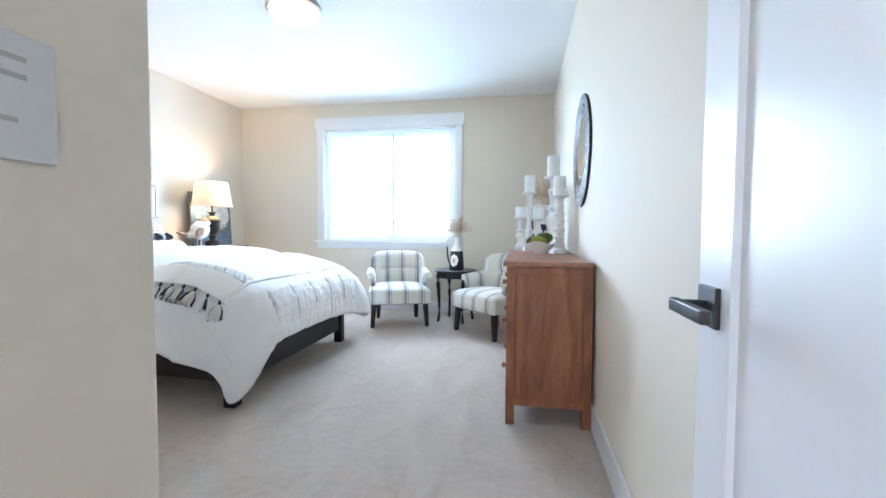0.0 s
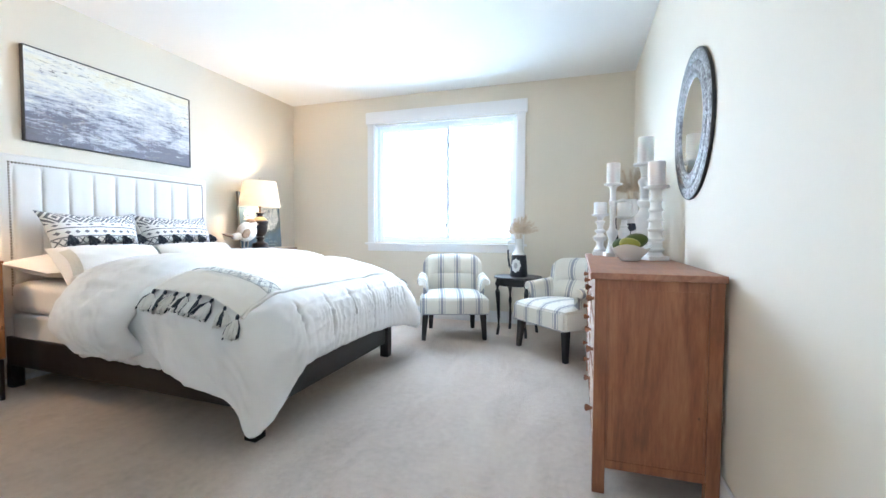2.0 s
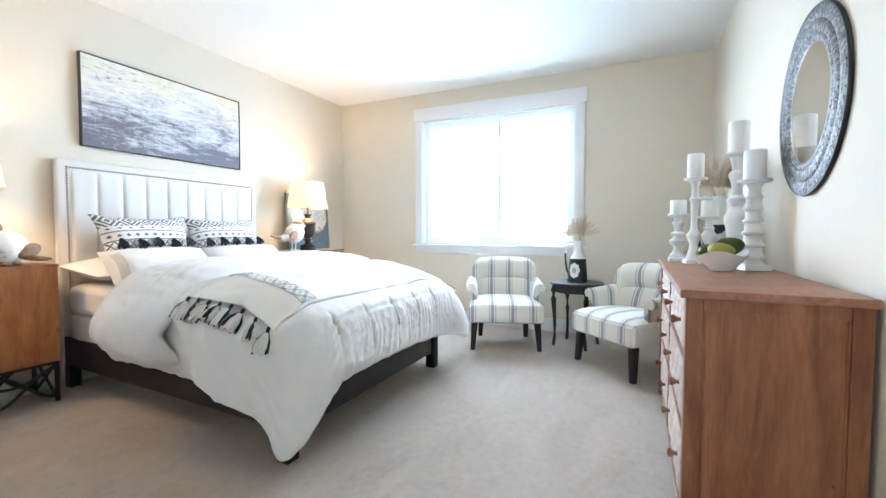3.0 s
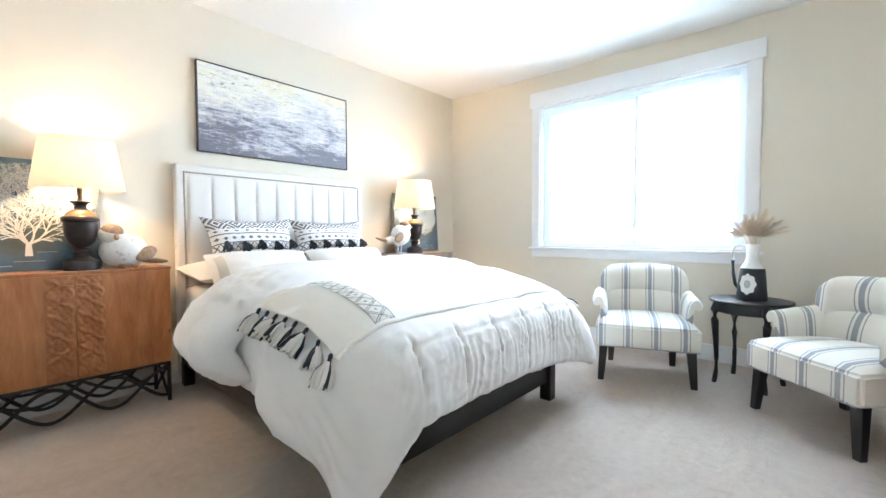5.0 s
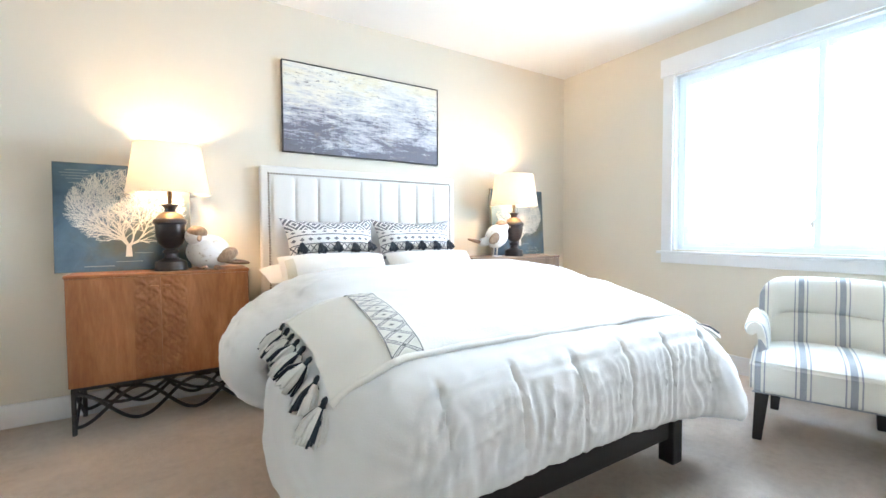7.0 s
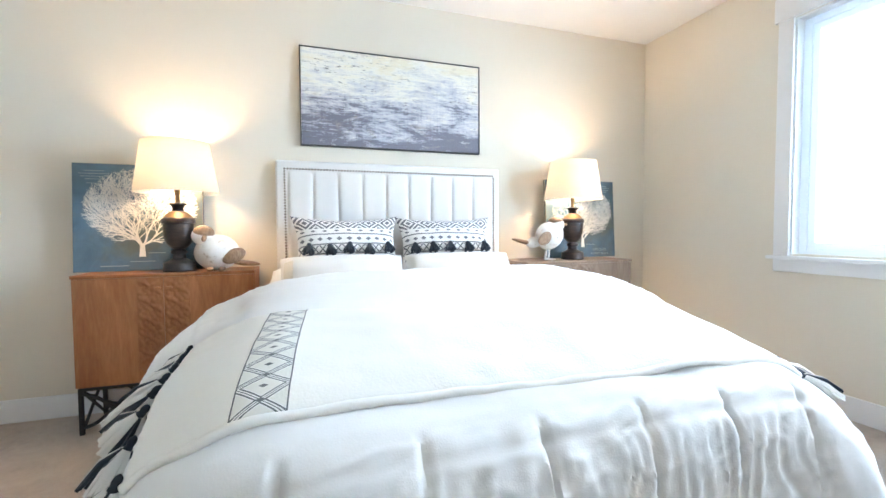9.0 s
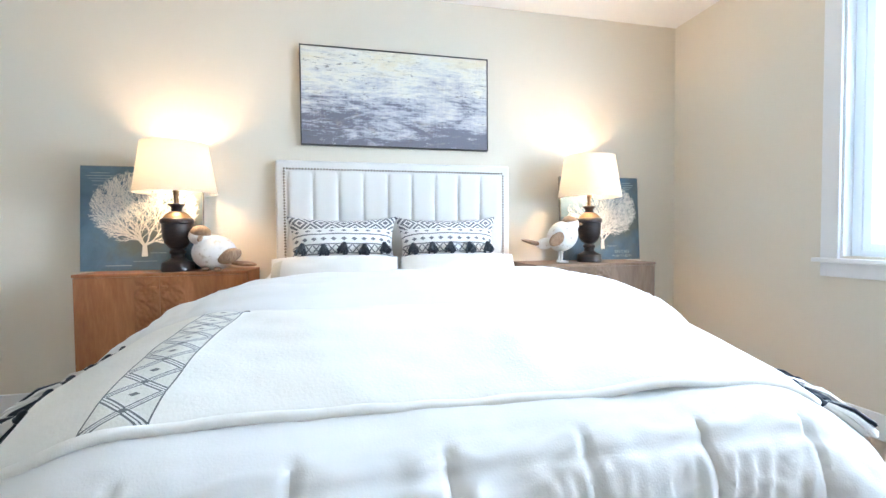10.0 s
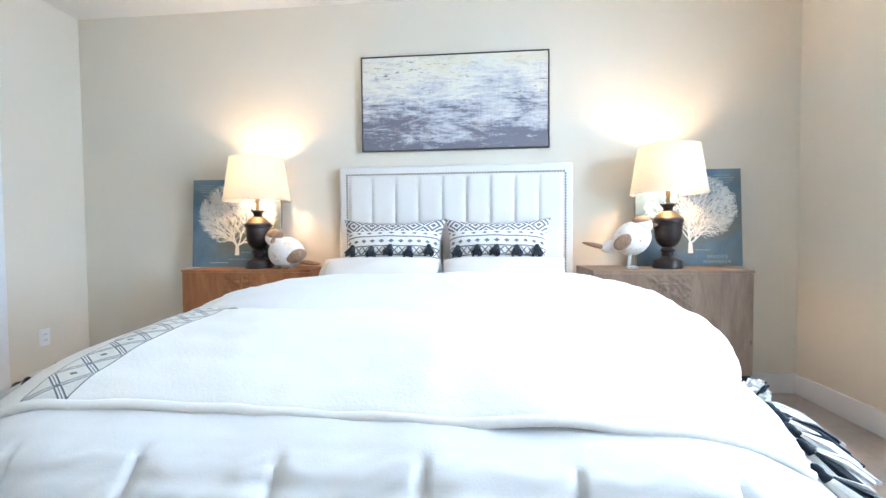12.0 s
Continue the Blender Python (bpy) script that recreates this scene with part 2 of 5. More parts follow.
def pillow_material():
    """Woven black on white: lozenges, rules and small diamonds."""
    n = Nodes("woven_pattern")
    u, v = n.axis("X", "UV"), n.axis("Y", "UV")

    def tri(x, k):
        return n.math("MULTIPLY", n.math("ABSOLUTE", n.math("SUBTRACT", n.math("FRACT", n.math("MULTIPLY", x, k)), 0.5)), 2.0)

    def near(x, at, w):
        return n.math("LESS_THAN", n.math("ABSOLUTE", n.math("SUBTRACT", x, at)), w)

    def both(a, b):
        return n.math("MULTIPLY", a, b)

    lo = n.math("ADD", tri(u, 5.0), n.math("DIVIDE", n.math("ABSOLUTE", n.math("SUBTRACT", v, 0.85)), 0.15))
    rings = n.math("LESS_THAN", n.math("FRACT", n.math("MULTIPLY", lo, 1.9)), 0.56)
    f = both(rings, near(v, 0.86, 0.135))
    for at in (0.62, 0.46, 0.31, 0.985):
        f = n.math("MAXIMUM", f, near(v, at, 0.010))
    small = n.math("ADD", tri(u, 11), n.math("DIVIDE", n.math("ABSOLUTE", n.math("SUBTRACT", v, 0.54)), 0.05))
    f = n.math("MAXIMUM", f, both(n.math("LESS_THAN", small, 0.62), near(v, 0.54, 0.06)))
    dots = n.math("ADD", tri(u, 9), n.math("DIVIDE", n.math("ABSOLUTE", n.math("SUBTRACT", v, 0.68)), 0.04))
    f = n.math("MAXIMUM", f, both(n.math("LESS_THAN", dots, 0.5), near(v, 0.68, 0.03)))
    xs = n.math("LESS_THAN", n.math("ABSOLUTE", n.math("SUBTRACT", tri(u, 14), n.math("DIVIDE", n.math("ABSOLUTE", n.math("SUBTRACT", v, 0.385)), 0.07))), 0.22)
    f = n.math("MAXIMUM", f, both(xs, near(v, 0.385, 0.06)))
    low = n.math("LESS_THAN", tri(u, 12), 0.4)
    f = n.math("MAXIMUM", f, both(low, near(v, 0.22, 0.03)))
    f = n.math("MULTIPLY", f, n.math("ADD", 0.62, n.math("MULTIPLY", n.noise(300, 2), 0.4)))
    c = n.mix(f, (0.76, 0.75, 0.73), (0.055, 0.060, 0.085))
    n.bump(n.math("ADD", n.noise(320, 2), f), 0.25, 0.003)
    return n.out(c, 0.9, 0, 0.1, 0.2)


m_pattern = pillow_material()


def band_material():
    """Cream woven band: black lattice, pale yellow and dots."""
    n = Nodes("woven_band")
    u, v = n.axis("X", "UV"), n.axis("Y", "UV")
    t = n.math("MULTIPLY", n.math("ABSOLUTE", n.math("SUBTRACT", n.math("FRACT", u), 0.5)), 2.0)
    w = n.math("ABSOLUTE", n.math("SUBTRACT", n.math("MULTIPLY", v, 2.0), 1.0))
    d = n.math("ABSOLUTE", n.math("SUBTRACT", t, w))
    lines = n.math("MAXIMUM", n.math("LESS_THAN", n.math("ABSOLUTE", n.math("SUBTRACT", d, 0.17)), 0.05), n.math("LESS_THAN", n.math("ABSOLUTE", n.math("SUBTRACT", d, 0.0)), 0.03))
    edge = n.math("GREATER_THAN", w, 0.94)
    dots = n.math("LESS_THAN", n.math("ADD", t, n.math("MULTIPLY", w, 0.8)), 0.16)
    dots2 = n.math("LESS_THAN", n.math("ADD", n.math("SUBTRACT", 1.0, t), n.math("MULTIPLY", w, 0.8)), 0.16)
    f = n.math("MAXIMUM", n.math("MAXIMUM", lines, edge), n.math("MAXIMUM", dots, dots2))
    c = n.mix(n.math("MULTIPLY", f, 0.85), n.mix(n.math("LESS_THAN", d, 0.3), (0.72, 0.71, 0.65), (0.76, 0.75, 0.72)), (0.05, 0.06, 0.07))
    n.bump(n.noise(150), 0.4, 0.004)
    return n.out(c, 0.95, 0, 0.1, 0.2)


m_band = band_material()


def mosaic_material():
    n = Nodes("mosaic_glass")
    vor = n.t.nodes.new("ShaderNodeTexVoronoi")
    vor.inputs["Scale"].default_value = 95
    n.link(n.co.outputs["Object"], vor.inputs["Vector"])
    g = n.axis("X", "Object")
    sep = n.t.nodes.new("ShaderNodeSeparateColor")
    n.link(vor.outputs["Color"], sep.inputs[0])
    c = n.ramp(sep.outputs[0], [(0.0, (0.06, 0.06, 0.063)), (0.55, (0.13, 0.13, 0.137)), (1.0, (0.27, 0.275, 0.28))])
    n.bump(vor.outputs["Distance"], 0.6, 0.004)
    return n.out(c, n.math("ADD", 0.30, n.math("MULTIPLY", sep.outputs[1], 0.35)), 0.35)


m_mosaic = mosaic_material()


def plain_node(name, rough, metal, col, transmission=0.0):
    n = Nodes(name)
    n.bsdf.inputs["Transmission Weight"].default_value = transmission
    return n.out(col, rough, metal)


m_mirror = plain_node("mirror_glass", 0.02, 1.0, (0.88, 0.89, 0.88))
m_glass = plain_node("window_glass", 0.0, 0.0, (1, 1, 1), 1.0)
m_glass.node_tree.nodes["Principled BSDF"].inputs["IOR"].default_value = 1.02


def shade_material(name, col, trans):
    n = Nodes(name)
    t = n.t.nodes.new("ShaderNodeBsdfTranslucent")
    t.inputs["Color"].default_value = (*col, 1)
    mixer = n.t.nodes.new("ShaderNodeMixShader")
    mixer.inputs[0].default_value = trans
    n.bump(n.noise(300, 2), 0.2, 0.002)
    n.out(col, 0.85)
    n.link(n.bsdf.outputs[0], mixer.inputs[1])
    n.link(t.outputs[0], mixer.inputs[2])
    n.link(mixer.outputs[0], n.t.nodes["Material Output"].inputs["Surface"])
    return n.mat


m_shade = shade_material("linen_shade", (0.90, 0.87, 0.80), 0.75)
# opaque vinyl made translucent: its glow imitates window glare over the frame
m_vinyl_glare = shade_material("white_vinyl_glare", (0.84, 0.87, 0.90), 0.28)
m_dome = shade_material("frosted_glass", (0.92, 0.92, 0.90), 0.75)


def glow_material(name, col, strength):
    n = Nodes(name)
    n.bsdf.inputs["Emission Color"].default_value = (*col, 1)
    n.bsdf.inputs["Emission Strength"].default_value = strength
    return n.out(col, 1.0)


m_haze = glow_material("bright_sky", (0.92, 0.97, 1.0), HAZE)

# ---- mesh helpers ----


def mesh_object(name, bm, material, parent=None, label="", smooth=False):
    me = bpy.data.meshes.new(name)
    bmesh.ops.recalc_face_normals(bm, faces=bm.faces[:])
    bm.to_mesh(me)
    bm.free()
    if smooth:
        for p in me.polygons:
            p.use_smooth = True
        me.set_sharp_from_angle(angle=radians(46))
    for k in (material if isinstance(material, (list, tuple)) else [material]):
        me.materials.append(k)
    ob = new(name, me)
    if parent is not None:
        ob.parent = parent
    if label:
        ob["label"] = label
    return ob


def part(name, bm, material, parent, label="", smooth=False):
    return mesh_object(name, bm, material, parent, label, smooth)


def thing(name, at=(0, 0, 0), rz=0.0, label="", category="", group="", kind=""):
    e = new(name)
    e.empty_display_size = 0.05
    e.matrix_world = pose(*at, 0, 0, rz)
    return tagged(e, label, category, group, kind)


def box(x0, y0, z0, x1, y1, z1, bevel=0.0, seg=2, bm=None):
    bm = bm or bmesh.new()
    r = bmesh.ops.create_cube(bm, size=1.0)
    vs = r["verts"]
    for v in vs:
        v.co = Vector(((x0 + x1) / 2 + v.co.x * (x1 - x0), (y0 + y1) / 2 + v.co.y * (y1 - y0), (z0 + z1) / 2 + v.co.z * (z1 - z0)))
    if bevel:
        es = list({e for v in vs for e in v.link_edges})
        bmesh.ops.bevel(bm, geom=es, offset=bevel, segments=seg, affect="EDGES", profile=0.5)
    return bm


def lathe(profile, n=28, bm=None, at=(0, 0, 0)):
    """Surface of revolution from (radius, height) pairs."""
    bm = bm or bmesh.new()
    rings = []
    for r, z in profile:
        rings.append([bm.verts.new((at[0] + r * math.cos(2 * math.pi * i / n), at[1] + r * math.sin(2 * math.pi * i / n), at[2] + z)) for i in range(n)])
    for a, b in zip(rings, rings[1:]):
        for i in range(n):
            bm.faces.new((a[i], a[(i + 1) % n], b[(i + 1) % n], b[i]))
    for ring in (rings[0], rings[-1]):
        bm.faces.new(ring)
    return bm


def tube(points, radius, n=8, bm=None, flat=1.0):
    """A bar along points; radius may be a list."""
    bm = bm or bmesh.new()
    pts = [Vector(p) for p in points]
    rings = []
    for i, p in enumerate(pts):
        d = (pts[min(i + 1, len(pts) - 1)] - pts[max(i - 1, 0)]).normalized()
        side = d.cross(Vector((0, 0, 1)))
        side = Vector((1, 0, 0)) if side.length < 0.05 else side.normalized()
        up = side.cross(d).normalized()
        r = radius[i] if isinstance(radius, (list, tuple)) else radius
        rings.append([bm.verts.new(p + side * r * math.cos(2 * math.pi * (k + 0.5) / n) + up * r * flat * math.sin(2 * math.pi * (k + 0.5) / n)) for k in range(n)])
    for a, b in zip(rings, rings[1:]):
        for k in range(n):
            bm.faces.new((a[k], a[(k + 1) % n], b[(k + 1) % n], b[k]))
    bm.faces.new(rings[0])
    bm.faces.new(rings[-1])
    return bm


def surface(f, nu, nv, uv=None, bm=None):
    """A grid of f(u, v), u and v from 0 to 1; uv(u, v) gives texture places."""
    bm = bm or bmesh.new()
    layer = bm.loops.layers.uv.verify()
    g = [[bm.verts.new(f(i / nu, j / nv)) for j in range(nv + 1)] for i in range(nu + 1)]
    for i in range(nu):
        for j in range(nv):
            q = ((i, j), (i + 1, j), (i + 1, j + 1), (i, j + 1))
            face = bm.faces.new([g[a][b] for a, b in q])
            for loop, (a, b) in zip(face.loops, q):
                loop[layer].uv = uv(a / nu, b / nv) if uv else (a / nu, b / nv)
    return bm


def blob(center, size, turn=None, bm=None, mat=0, n=14):
    """An ellipsoid."""
    bm = bm or bmesh.new()
    r = bmesh.ops.create_uvsphere(bm, u_segments=n + 6, v_segments=n, radius=1.0)
    m = Matrix.Translation(center) @ (turn or Matrix()) @ Matrix.Diagonal((*size, 1))
    bmesh.ops.transform(bm, matrix=m, verts=r["verts"])
    for v in r["verts"]:
        for fc in v.link_faces:
            fc.material_index = mat
    return bm


def letters(text, size, m, material, parent):
    c = bpy.data.curves.new("letters", "FONT")
    c.body, c.size, c.align_x = text, size, "CENTER"
    c.space_character = 1.3
    tmp = bpy.data.objects.new("letters", c)
    scene.collection.objects.link(tmp)
    dg = bpy.context.evaluated_depsgraph_get()
    me = bpy.data.meshes.new_from_object(tmp.evaluated_get(dg))
    bpy.data.objects.remove(tmp)
    me.materials.clear()
    me.materials.append(material)
    ob = new("lettering", me)
    ob.parent = parent
    ob.matrix_local = m
    return ob


def smoothstep(a, b, x):
    t = min(1.0, max(0.0, (x - a) / (b - a)))
    return t * t * (3 - 2 * t)

# ---- large structure ----


def structure(name, bm, material, label, category):
    return tagged(mesh_object(name, bm, material), label, category, "", "structure")


T = 0.14
HALL_X0, HALL_Y0 = -1.9, -2.4
VX, VY = -0.46, 0.646  # end of the partition beside the entry
DY0, DY1 = -0.05, 0.065  # wall with the bedroom door
DX0, DX1 = -0.34, 0.44
structure("floor", box(HALL_X0 - 2.2, HALL_Y0 - T, -0.12, XE + T, YN + T, 0.0), m_carpet, "beige-grey cut-pile carpet with vacuum marks", "carpet")
structure("ceiling", box(XW - T, HALL_Y0 - T, HC, XE + T, YN + T, HC + 0.15), m_ceil, "smooth white painted ceiling", "ceiling")
structure("wall_west", box(XW - T, YS - T, 0, XW, YN + T, HC), m_wall, "greige painted wall behind the bed", "wall")
structure("wall_east", box(XE, HALL_Y0 - T, 0, XE + T, YN + T, HC), m_wall, "greige painted wall beside the dresser", "wall")
bm = box(XW, YN, 0, WX0, YN + T, HC)
box(WX1, YN, 0, XE, YN + T, HC, bm=bm)
box(WX0, YN, 0, WX1, YN + T, WZ0, bm=bm)
box(WX0, YN, WZ1, WX1, YN + T, HC, bm=bm)
structure("wall_north", bm, m_wall, "greige painted wall with a wide window", "wall")
CX0, CX1 = -3.06, -2.28  # closet door in the south wall
bm = box(XW, YS - T, 0, CX0, YS, HC)
box(CX1, YS - T, 0, VX - 0.12, YS, HC, bm=bm)
box(CX0, YS - T, 2.04, CX1, YS, HC, bm=bm)
structure("wall_south", bm, m_wall, "greige painted wall with a closed white door", "wall")
structure("wall_partition", box(VX - 0.12, DY1, 0, VX, VY, HC, 0.006), m_wall, "short greige wall beside the entry", "wall")
bm = box(VX - 0.12, DY0, 0, DX0, DY1, HC)
box(DX1, DY0, 0, XE, DY1, HC, bm=bm)
box(DX0, DY0, 2.05, DX1, DY1, HC, bm=bm)
structure("wall_entry", bm, m_wall, "greige wall with the bedroom doorway", "wall")
structure("wall_hall_west", box(HALL_X0 - T, HALL_Y0, 0, HALL_X0, DY0, HC), m_wall, "greige hallway wall", "wall")
# opening added in this unseen wall so sun and fill lamp reach the doorway
bm = box(HALL_X0 - T, HALL_Y0 - T, 0, -1.7, HALL_Y0, HC)
box(0.4, HALL_Y0 - T, 0, XE, HALL_Y0, HC, bm=bm)
box(-1.7, HALL_Y0 - T, 0, 0.4, HALL_Y0, 0.2, bm=bm)
box(-1.7, HALL_Y0 - T, 2.4, 0.4, HALL_Y0, HC, bm=bm)
structure("wall_hall_south", bm, m_wall, "greige hallway end wall", "wall")
structure("wall_hall_north", box(HALL_X0 - T, DY0, 0, VX - 0.12, DY1, HC), m_wall, "greige hallway side wall", "wall")


def board(name, x0, y0, x1, y1):
    """A baseboard between two floor places, with a softened top."""
    structure(name, box(x0, y0, 0, x1, y1, 0.135, 0.004), m_trim, "white painted baseboard", "baseboard")


B = 0.015
board("baseboard_west", XW, YS + B, XW + B, YN - B)
board("baseboard_north", XW, YN - B, XE, YN)
board("baseboard_east", XE - B, DY1, XE, YN - B)
board("baseboard_south", XW, YS, CX0 - 0.09, YS + B)
board("baseboard_south_east", CX1 + 0.09, YS, VX - 0.12 - B, YS + B)
board("baseboard_partition", VX, DY1 + B, VX + B, VY + B)
board("baseboard_partition_end", VX - 0.12 - B, VY, VX, VY + B)
board("baseboard_partition_west", VX - 0.12 - B, YS, VX - 0.12, VY)

# closet door in the south wall
closet = thing("door_2", (0, 0, 0), 0, "closed white painted closet door in white casing", "door", "", "structure")
part("door_leaf", box(CX0, YS - 0.05, 0.01, CX1, YS - 0.015, 2.04, 0.003), m_door, closet)
part("casing", box(CX0 - 0.09, YS, 0, CX0, YS + 0.018, 2.04, 0.003), m_trim, closet)
part("casing", box(CX1, YS, 0, CX1 + 0.09, YS + 0.018, 2.04, 0.003), m_trim, closet)
part("head_casing", box(CX0 - 0.10, YS, 2.04, CX1 + 0.10, YS + 0.022, 2.16, 0.003), m_trim, closet)

# bedroom door, open along the east wall
DFX, DEY, DW = 0.430, 0.882, 0.76
door = thing("door_1", (DFX, DEY, 0), 0, "open white shaker panel door with black lever", "door", "", "structure")
bm = box(0, -0.115, 0.012, 0.036, 0, 2.03, 0.002)
box(0, -DW, 0.012, 0.036, -DW + 0.115, 2.03, 0.002, bm=bm)
box(0, -DW + 0.115, 1.915, 0.036, -0.115, 2.03, 0.002, bm=bm)
box(0, -DW + 0.115, 0.012, 0.036, -0.115, 0.25, 0.002, bm=bm)
part("stiles_and_rails", bm, m_door, door)
part("panel", box(0.012, -DW + 0.112, 0.247, 0.024, -0.112, 1.918), m_door, door)
hw = part("lever_handle", box(-0.009, -0.085, 0.898, 0, -0.018, 0.965, 0.002), m_black, door, "matte black square lever handle")
bm = tube([(0, -0.052, 0.932), (-0.052, -0.052, 0.932)], 0.010, 12)
box(-0.062, -0.165, 0.921, -0.046, -0.036, 0.943, 0.003, bm=bm)
part("lever", bm, m_black, hw)
part("latch", box(0.008, -0.001, 0.90, 0.028, 0.0015, 0.96), m_nickel, door)
for z in (0.2, 1.0, 1.8):
    part("hinge", tube([(0.04, -DW - 0.004, z), (0.04, -DW - 0.004, z + 0.09)], 0.007, 10), m_black, door)
frame_in = thing("door_frame", (0, 0, 0), 0, "white painted door casing and jamb", "door frame", "", "structure")
part("casing", box(DX0 - 0.08, DY1, 0, DX0 - 0.003, DY1 + 0.018, 2.05, 0.003), m_trim, frame_in)
part("head_casing", box(DX0 - 0.09, DY1, 2.05, DX1 + 0.07, DY1 + 0.02, 2.15, 0.003), m_trim, frame_in)
part("jamb", box(DX0 - 0.002, DY0, 0, DX0 + 0.016, DY1 + 0.004, 2.048), m_trim, frame_in)

# window
win = thing("window_1", (0, 0, 0), 0, "wide white sliding window in flat white casing", "window", "", "structure")
C0, C1 = -2.59, -0.61
for x0, x1 in ((C0, WX0), (WX1, C1)):
    part("side_casing", box(x0, YN - 0.019, 0.915, x1, YN, 2.405, 0.003), m_trim, win)
part("head_casing", box(C0 - 0.022, YN - 0.026, 2.405, C1 + 0.022, YN, 2.555, 0.003), m_trim, win)
part("window_sill", box(C0 - 0.03, YN - 0.045, 0.895, C1 + 0.03, YN + 0.10, 0.918, 0.004), m_trim, win)
part("apron", box(C0, YN - 0.018, 0.815, C1, YN, 0.895, 0.003), m_trim, win)
bm = box(WX0, YN, 0.918, WX0 + 0.012, YN + 0.11, 2.40)
box(WX1 - 0.012, YN, 0.918, WX1, YN + 0.11, 2.40, bm=bm)
box(WX0 + 0.012, YN, 2.388, WX1 - 0.012, YN + 0.11, 2.40, bm=bm)
part("jamb", bm, m_trim, win)
fr = 0.045
bm = box(WX0 + 0.012, YN + 0.06, 0.918, WX0 + 0.012 + fr, YN + 0.12, 2.388, 0.003)
box(WX1 - 0.012 - fr, YN + 0.06, 0.918, WX1 - 0.012, YN + 0.12, 2.388, 0.003, bm=bm)
box(WX0 + 0.057, YN + 0.06, 0.918, WX1 - 0.057, YN + 0.12, 0.963, 0.003, bm=bm)
box(WX0 + 0.057, YN + 0.06, 2.343, WX1 - 0.057, YN + 0.12, 2.388, 0.003, bm=bm)
part("window_frame", bm, m_vinyl_glare, win)
MX = -1.55
for name, x0, x1, y in (("sash", WX0 + 0.057, MX + 0.02, YN + 0.068), ("sash", MX - 0.02, WX1 - 0.057, YN + 0.095)):
    bm = box(x0, y, 0.963, x0 + 0.04, y + 0.024, 2.343, 0.003)
    box(x1 - 0.04, y, 0.963, x1, y + 0.024, 2.343, 0.003, bm=bm)
    box(x0 + 0.04, y, 0.963, x1 - 0.04, y + 0.024, 1.003, 0.003, bm=bm)
    box(x0 + 0.04, y, 2.303, x1 - 0.04, y + 0.024, 2.343, 0.003, bm=bm)
    s = part(name, bm, m_vinyl_glare, win)
    pane = part("pane", box(x0 + 0.035, y + 0.010, 0.998, x1 - 0.035, y + 0.014, 2.308), m_glass, s)
    pane.visible_shadow = False
part("sash_lock", box(MX - 0.035, YN + 0.055, 1.10, MX - 0.012, YN + 0.068, 1.16, 0.003), m_plate, win)

# outdoors
structure("ground", box(-400, YN + 0.5, -0.75, 400, 800, -0.70), m_grass, "lawn behind the house", "lawn")
fence = thing("fence", (-12, 13.0, -0.70), 0, "pale wooden board fence behind the lawn", "fence")
fb = mesh_object("board", box(0, 0, 0, 0.135, 0.02, 1.35, 0.004), m_fence, fence)
for i in range(1, 150):
    o = new("board", fb.data)
    o.parent = fence
    o.location = (i * 0.14, 0, 0)
structure("backdrop", box(-90, 62, -5, 90, 62.2, 60), m_haze, "bright hazy sky beyond the garden", "sky")

# ---- wall fixtures ----


def outlet(at, rz):
    o = thing("wall_outlet", at, rz, "white duplex outlet plate on the wall", "outlet")
    part("cover_plate", box(-0.036, 0, -0.058, 0.036, 0.006, 0.058, 0.003), m_plate, o)
    for z in (-0.02, 0.02):
        s = part("socket", box(-0.017, 0.005, z - 0.014, 0.017, 0.009, z + 0.014, 0.002), m_plate, o)
        for x in (-0.007, 0.007):
            part("slot", box(x - 0.0012, 0.0085, z - 0.004, x + 0.0012, 0.0098, z + 0.006), m_black, s)
    return o


outlet((-3.385, YS, 0.395), 0)

card = thing("wall_notice", (VX, 0.425, 1.204), 0, "white printed notice hung on the grey wall", "sign")
part("backing", box(0, -0.11, -0.072, 0.012, 0.072, 0.072, 0.002), m_paper, card)
for z, w in ((-0.03, 0.10), (-0.05, 0.05), (0.02, 0.12), (0.04, 0.12)):
    part("print_line", box(0.0122, -0.02 - w / 2, z, 0.0126, -0.02 + w / 2, z + 0.006), m_grey_ink, card)

lamp = thing("ceiling_light", (-1.51, 2.94, HC), 0, "flush ceiling light with frosted dome and nickel rim", "ceiling light")
part("canopy", lathe([(0.12, 0), (0.13, -0.03), (0.185, -0.055), (0.196, -0.075), (0.196, -0.098), (0.172, -0.102)], 40), m_nickel, lamp, "", True)
part("dome", lathe([(0.172, -0.100), (0.168, -0.126), (0.146, -0.158), (0.095, -0.182), (0.04, -0.191), (0.004, -0.192)], 40), m_dome, lamp, "frosted glass dome", True)
part("finial", lathe([(0.006, -0.192), (0.004, -0.196), (0.002, -0.198)], 12), m_nickel, lamp)

# ---- bed ----
bed = thing("bed", (0, 0, 0), 0, "upholstered bed with channelled linen headboard and dark rails", "bed")
HB0, HB1, HBT = 2.325, 3.955, 1.570
IN0, IN1, INT = 2.383, 3.903, 1.512
hb = part("headboard", box(-3.712, HB0, 0.05, -3.655, HB1, HBT, 0.02, 4), m_head, bed, "cream linen headboard with nailhead trim", True)
W = (IN1 - IN0 - 0.03) / 9
